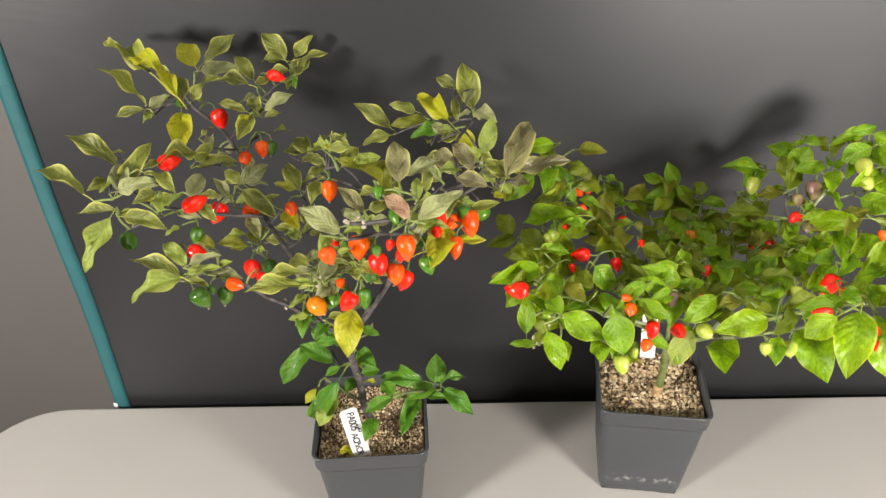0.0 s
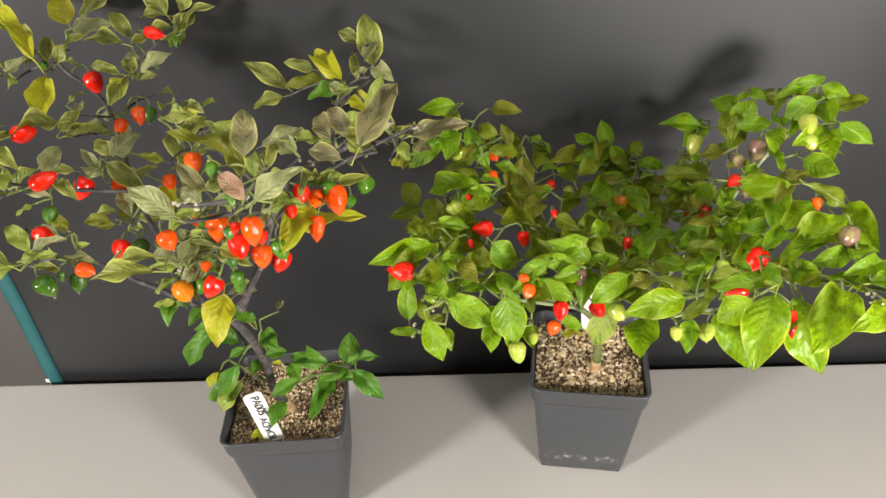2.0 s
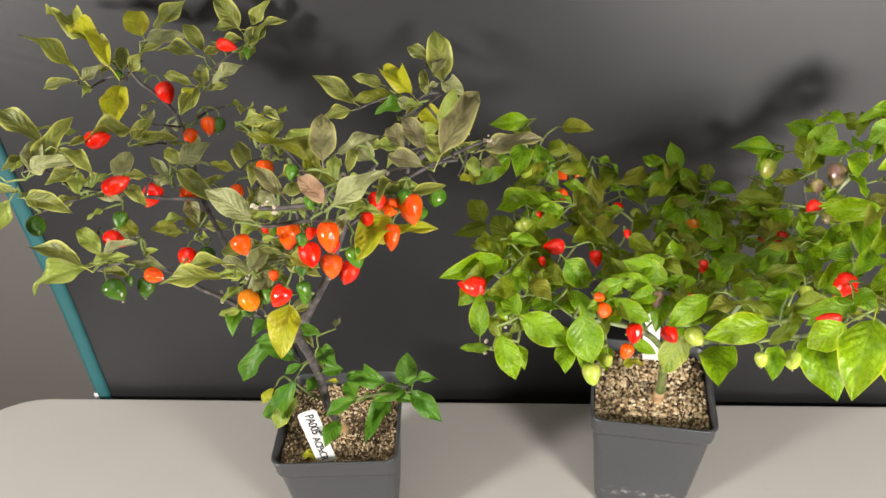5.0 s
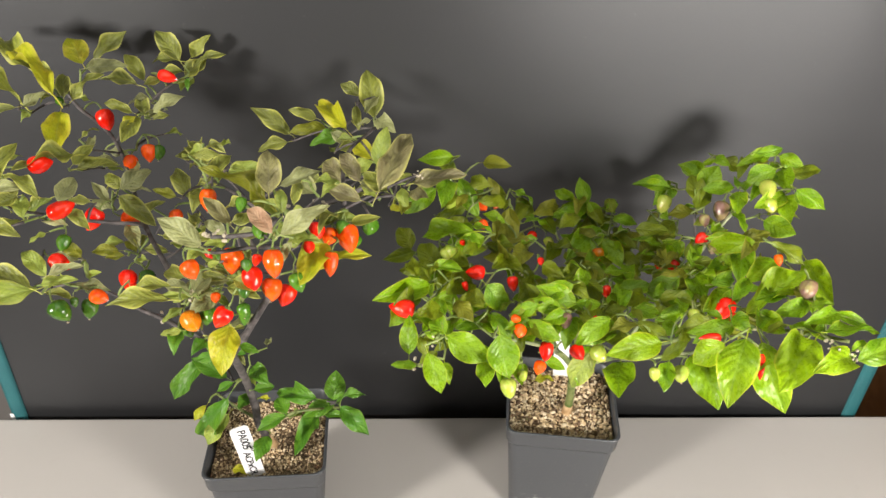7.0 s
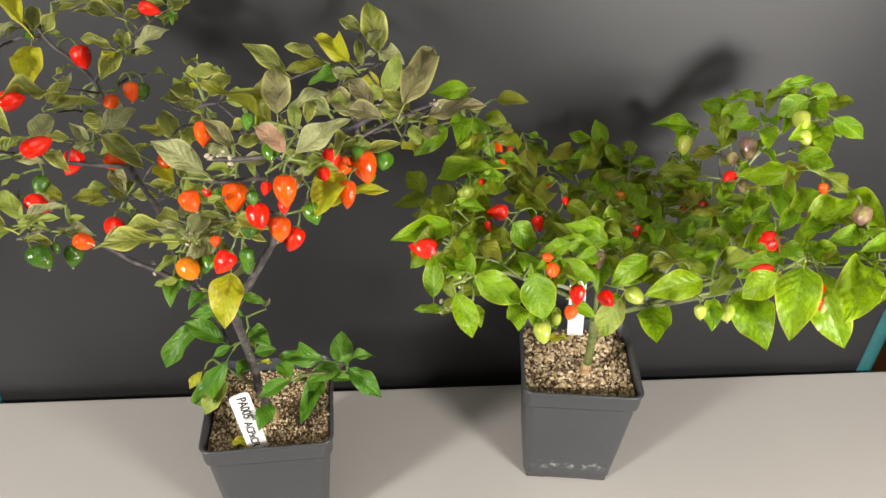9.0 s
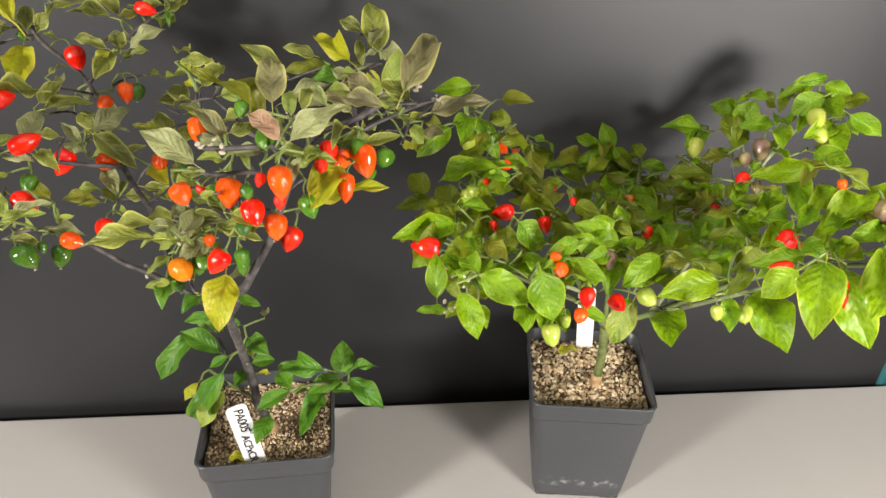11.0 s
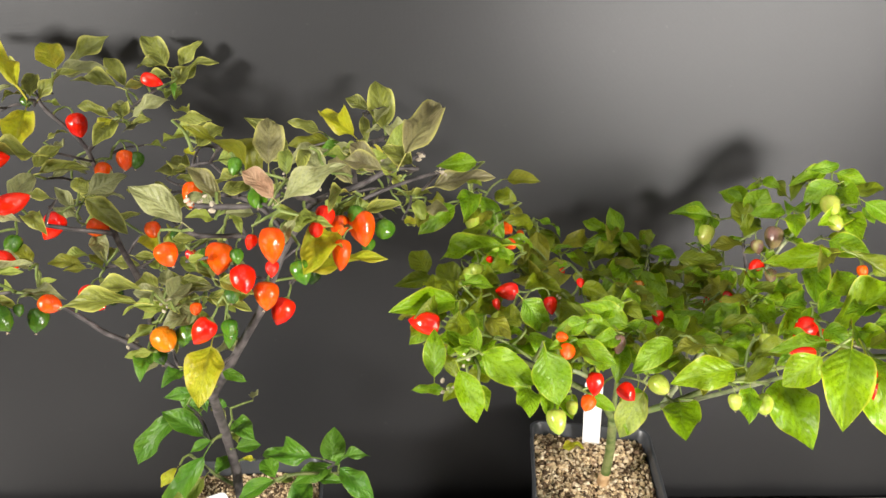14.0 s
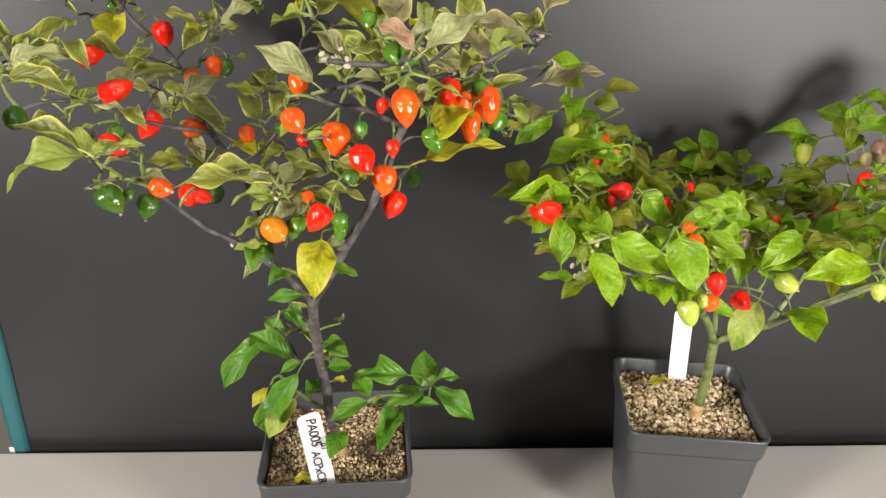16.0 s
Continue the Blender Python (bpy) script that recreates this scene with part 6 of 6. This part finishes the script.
leaf(bright, "lush", (0.327, 0.643, 0.337), (0.304, 0.652, 0.338), (-0.292, -0.849, 0.440), 0.015)
leaf(bright, "lime", (0.296, 0.587, 0.298), (0.279, 0.565, 0.285), (-0.037, -0.473, 0.880), 0.016)
leaf(bright, "lime", (0.280, 0.470, 0.310), (0.300, 0.487, 0.316), (0.073, -0.427, 0.901), 0.016)
leaf(bright, "lush", (0.203, 0.478, 0.313), (0.178, 0.477, 0.311), (-0.043, -0.764, 0.644), 0.010)
leaf(bright, "lush", (0.234, 0.496, 0.296), (0.256, 0.492, 0.291), (-0.033, -0.819, 0.572), 0.011)
leaf(bright, "lush", (0.153, 0.456, 0.329), (0.133, 0.452, 0.322), (-0.078, -0.752, 0.654), 0.011)
leaf(bright, "lush", (0.120, 0.527, 0.338), (0.095, 0.523, 0.329), (-0.035, -0.819, 0.573), 0.015)
leaf(bright, "lush", (0.184, 0.484, 0.296), (0.178, 0.461, 0.284), (-0.107, -0.407, 0.907), 0.015)
leaf(bright, "lush", (0.170, 0.469, 0.309), (0.165, 0.450, 0.299), (-0.080, -0.433, 0.898), 0.012)

fruit(bright, "red", (0.068, 0.443, 0.333), (0.051, 0.446, 0.336), 0.0128)
fruit(bright, "red", (0.119, 0.497, 0.326), (0.105, 0.498, 0.327), 0.0112)
fruit(bright, "red", (0.140, 0.500, 0.321), (0.141, 0.493, 0.312), 0.0086)
fruit(bright, "orange", (0.120, 0.591, 0.332), (0.125, 0.581, 0.329), 0.0092)
fruit(bright, "amber", (0.226, 0.590, 0.287), (0.228, 0.583, 0.277), 0.0107)
fruit(bright, "red", (0.175, 0.623, 0.281), (0.169, 0.615, 0.276), 0.0086)
fruit(bright, "red", (0.164, 0.523, 0.322), (0.164, 0.517, 0.319), 0.0051)
fruit(bright, "orange", (0.139, 0.618, 0.314), (0.135, 0.612, 0.312), 0.0058)
fruit(bright, "orange", (0.119, 0.556, 0.333), (0.124, 0.549, 0.333), 0.0080)
fruit(bright, "orange", (0.135, 0.447, 0.325), (0.140, 0.442, 0.326), 0.0061)
fruit(bright, "orange", (0.141, 0.444, 0.320), (0.138, 0.435, 0.317), 0.0090)
fruit(bright, "red", (0.164, 0.461, 0.291), (0.163, 0.453, 0.279), 0.0102)
fruit(bright, "orange", (0.160, 0.452, 0.280), (0.156, 0.444, 0.275), 0.0089)
fruit(bright, "red", (0.192, 0.492, 0.260), (0.199, 0.482, 0.255), 0.0117)
fruit(bright, "pale", (0.131, 0.417, 0.297), (0.132, 0.409, 0.286), 0.0112)
fruit(bright, "pale", (0.142, 0.426, 0.296), (0.142, 0.422, 0.289), 0.0069)
fruit(bright, "mauve", (0.176, 0.466, 0.314), (0.175, 0.458, 0.306), 0.0090)
fruit(bright, "pale", (0.197, 0.455, 0.291), (0.203, 0.443, 0.289), 0.0116)
fruit(bright, "pale", (0.293, 0.636, 0.315), (0.289, 0.627, 0.301), 0.0136)
fruit(bright, "mauve", (0.333, 0.605, 0.327), (0.328, 0.596, 0.313), 0.0137)
fruit(bright, "mauve", (0.312, 0.590, 0.323), (0.313, 0.584, 0.314), 0.0090)
fruit(bright, "red", (0.312, 0.578, 0.311), (0.305, 0.572, 0.303), 0.0104)
fruit(bright, "mauve", (0.316, 0.566, 0.309), (0.312, 0.557, 0.305), 0.0084)
fruit(bright, "pale", (0.350, 0.565, 0.353), (0.350, 0.555, 0.346), 0.0102)
fruit(bright, "pale", (0.351, 0.578, 0.361), (0.348, 0.562, 0.356), 0.0134)
fruit(bright, "orange", (0.327, 0.488, 0.352), (0.328, 0.483, 0.345), 0.0064)
fruit(bright, "mauve", (0.332, 0.450, 0.356), (0.329, 0.439, 0.350), 0.0115)
fruit(bright, "red", (0.294, 0.471, 0.324), (0.285, 0.462, 0.311), 0.0128)
fruit(bright, "red", (0.288, 0.446, 0.331), (0.284, 0.441, 0.324), 0.0076)
fruit(bright, "red", (0.266, 0.417, 0.335), (0.252, 0.416, 0.334), 0.0066)
fruit(bright, "red", (0.283, 0.396, 0.340), (0.283, 0.387, 0.326), 0.0056)
fruit(bright, "pale", (0.252, 0.430, 0.297), (0.250, 0.419, 0.292), 0.0107)
fruit(bright, "pale", (0.229, 0.418, 0.307), (0.229, 0.413, 0.299), 0.0074)
fruit(bright, "pale", (0.275, 0.481, 0.307), (0.273, 0.475, 0.299), 0.0082)
fruit(bright, "red", (0.289, 0.568, 0.290), (0.283, 0.563, 0.281), 0.0094)
fruit(bright, "red", (0.281, 0.578, 0.279), (0.274, 0.574, 0.274), 0.0075)
fruit(bright, "mauve", (0.255, 0.557, 0.277), (0.251, 0.550, 0.266), 0.0118)
fruit(bright, "mauve", (0.249, 0.568, 0.276), (0.249, 0.561, 0.274), 0.0067)
fruit(bright, "red", (0.214, 0.509, 0.307), (0.215, 0.503, 0.299), 0.0077)
fruit(bright, "red", (0.196, 0.466, 0.310), (0.201, 0.463, 0.309), 0.0047)
fruit(bright, "orange", (0.220, 0.565, 0.280), (0.222, 0.558, 0.278), 0.0075)
fruit(bright, "pale", (0.088, 0.524, 0.328), (0.095, 0.519, 0.322), 0.0086)
fruit(bright, "red", (0.102, 0.523, 0.337), (0.105, 0.520, 0.335), 0.0043)
fruit(bright, "red", (0.103, 0.482, 0.329), (0.105, 0.478, 0.323), 0.0048)
fruit(bright, "pale", (0.162, 0.465, 0.291), (0.167, 0.462, 0.288), 0.0057)
fruit(bright, "pale", (0.096, 0.572, 0.348), (0.095, 0.571, 0.334), 0.0110)
fruit(bright, "pale", (0.096, 0.524, 0.332), (0.095, 0.522, 0.319), 0.0118)
fruit(bright, "pale", (0.186, 0.617, 0.279), (0.189, 0.608, 0.275), 0.0088)
buds(bright, (0.072, 0.406, 0.318), 4)
buds(bright, (0.083, 0.422, 0.327), 3)
buds(bright, (0.220, 0.468, 0.297), 6)
buds(bright, (0.286, 0.541, 0.284), 4)
buds(bright, (0.295, 0.432, 0.331), 4)
buds(bright, (0.325, 0.395, 0.347), 7)
buds(bright, (0.338, 0.391, 0.343), 4)
buds(bright, (0.233, 0.459, 0.302), 4)
buds(bright, (0.151, 0.513, 0.317), 3)
buds(bright, (0.317, 0.612, 0.320), 3)
undergrowth(bright, 300, ("deep", "lush", "deep", "lush", "olive"), 0.06, 0.014, 0.031, 5)
# the close middle of the crown, behind the fork
infill = random.Random(21)
for _ in range(46):
    at = Vector((infill.uniform(0.205, 0.300), infill.uniform(0.515, 0.600), 0.0))
    at.z = 0.262 + 0.30 * (at.y - 0.515) + infill.uniform(-0.012, 0.016)
    turn = infill.uniform(0, 6.283)
    way = Vector((math.cos(turn), math.sin(turn), infill.uniform(-0.4, 0.3))).normalized()
    size = infill.uniform(0.017, 0.029)
    leaf(bright, infill.choice(("lush", "deep", "lush", "olive")), at, at + way * size, (infill.uniform(-0.4, 0.4), infill.uniform(-0.9, 0.0), 1.0), size * infill.uniform(0.44, 0.58))
hang(bright, M_STEM_GREEN, M_STALK)


# ---- labels and fallen leaves ----
def plant_label(foot, head, face, label, rows=()):
    """A plastic label with rounded top, stuck in the mix; rows of (text, along, across, size)."""
    foot, head, face = Vector(foot), Vector(head), Vector(face)
    t = thing("plant_label", foot, label, "plant label", "labels in the pots")
    y = (head - foot).normalized()
    z = (face - y * face.dot(y)).normalized()
    m = Matrix((y.cross(z), y, z)).transposed().to_4x4()
    m.translation = foot
    w, h = 0.0078, (head - foot).length
    bm = bmesh.new()
    rim = [(-w * 0.9, 0.0), (w * 0.9, 0.0), (w, 0.004)]
    for a in range(0, 181, 15):
        ca, sa = math.cos(radians(a)), math.sin(radians(a))
        rim.append((math.copysign(w - 0.004, ca) + 0.004 * ca if abs(ca) > 1e-6 else 0.0, h - 0.004 + 0.004 * sa))
    rim.append((-w, 0.004))
    front = [bm.verts.new((px, py, 0.0005)) for px, py in rim]
    back = [bm.verts.new((px, py, -0.0005)) for px, py in rim]
    bm.faces.new(front)
    bm.faces.new(back[::-1])
    for k in range(len(rim)):
        bm.faces.new((front[k], back[k], back[(k + 1) % len(rim)], front[(k + 1) % len(rim)]))
    put("strip", mesh_of("strip", bm, M_TAG, False), t, m)
    for text, along, across, size in rows:
        c = bpy.data.curves.new("writing", "FONT")
        c.body, c.size, c.extrude, c.offset = text, size, 0.00012, 0.00012
        c.shear, c.space_character = 0.12, 0.92
        src = bpy.data.objects.new("writing", c)
        scene.collection.objects.link(src)
        me = bpy.data.meshes.new_from_object(src.evaluated_get(bpy.context.evaluated_depsgraph_get()))
        bpy.data.objects.remove(src)
        me.materials.clear()
        me.materials.append(M_INK)
        put("writing", me, t, m @ pose(across, along, 0.0007, 0, 0, -90), "handwritten black marker line")
    return t


plant_label((-0.0685, 0.4890, 0.092), (-0.0790, 0.4870, 0.171), (0.22, -0.85, 0.45), "white plastic plant label with black handwriting",
            (("PA005", 0.0765, -0.0022, 0.0096), ("ACPxCR", 0.0490, -0.0036, 0.0084), (".03", 0.0545, 0.0036, 0.0058)))
plant_label((0.2205, 0.620, 0.090), (0.2105, 0.608, 0.183), (0.0, -1.0, 0.15), "blank white plastic plant label behind the stem")


def fallen_leaf(at, tip, size, label):
    ob = put("fallen_leaf", LEAVES[3], None, None)
    y = Vector(tip).normalized()
    m = Matrix((y.cross(Vector((0, 0, 1))), y, Vector((0, 0, 1)))).transposed().to_4x4()
    m.translation = at
    ob.matrix_world = m @ Matrix.Diagonal((size * 0.55, size, size, 1))
    dress(ob, LEAF["gold"])
    return tagged(ob, label, "leaf", "fallen leaves")


fallen_leaf((0.190, 0.605, 0.1130), (1.0, 0.05, 0.0), 0.020, "yellowed fallen leaf lying on the potting mix")
fallen_leaf((-0.092, 0.492, 0.1120), (1.0, -0.35, 0.0), 0.018, "yellowed fallen leaf lying on the potting mix")
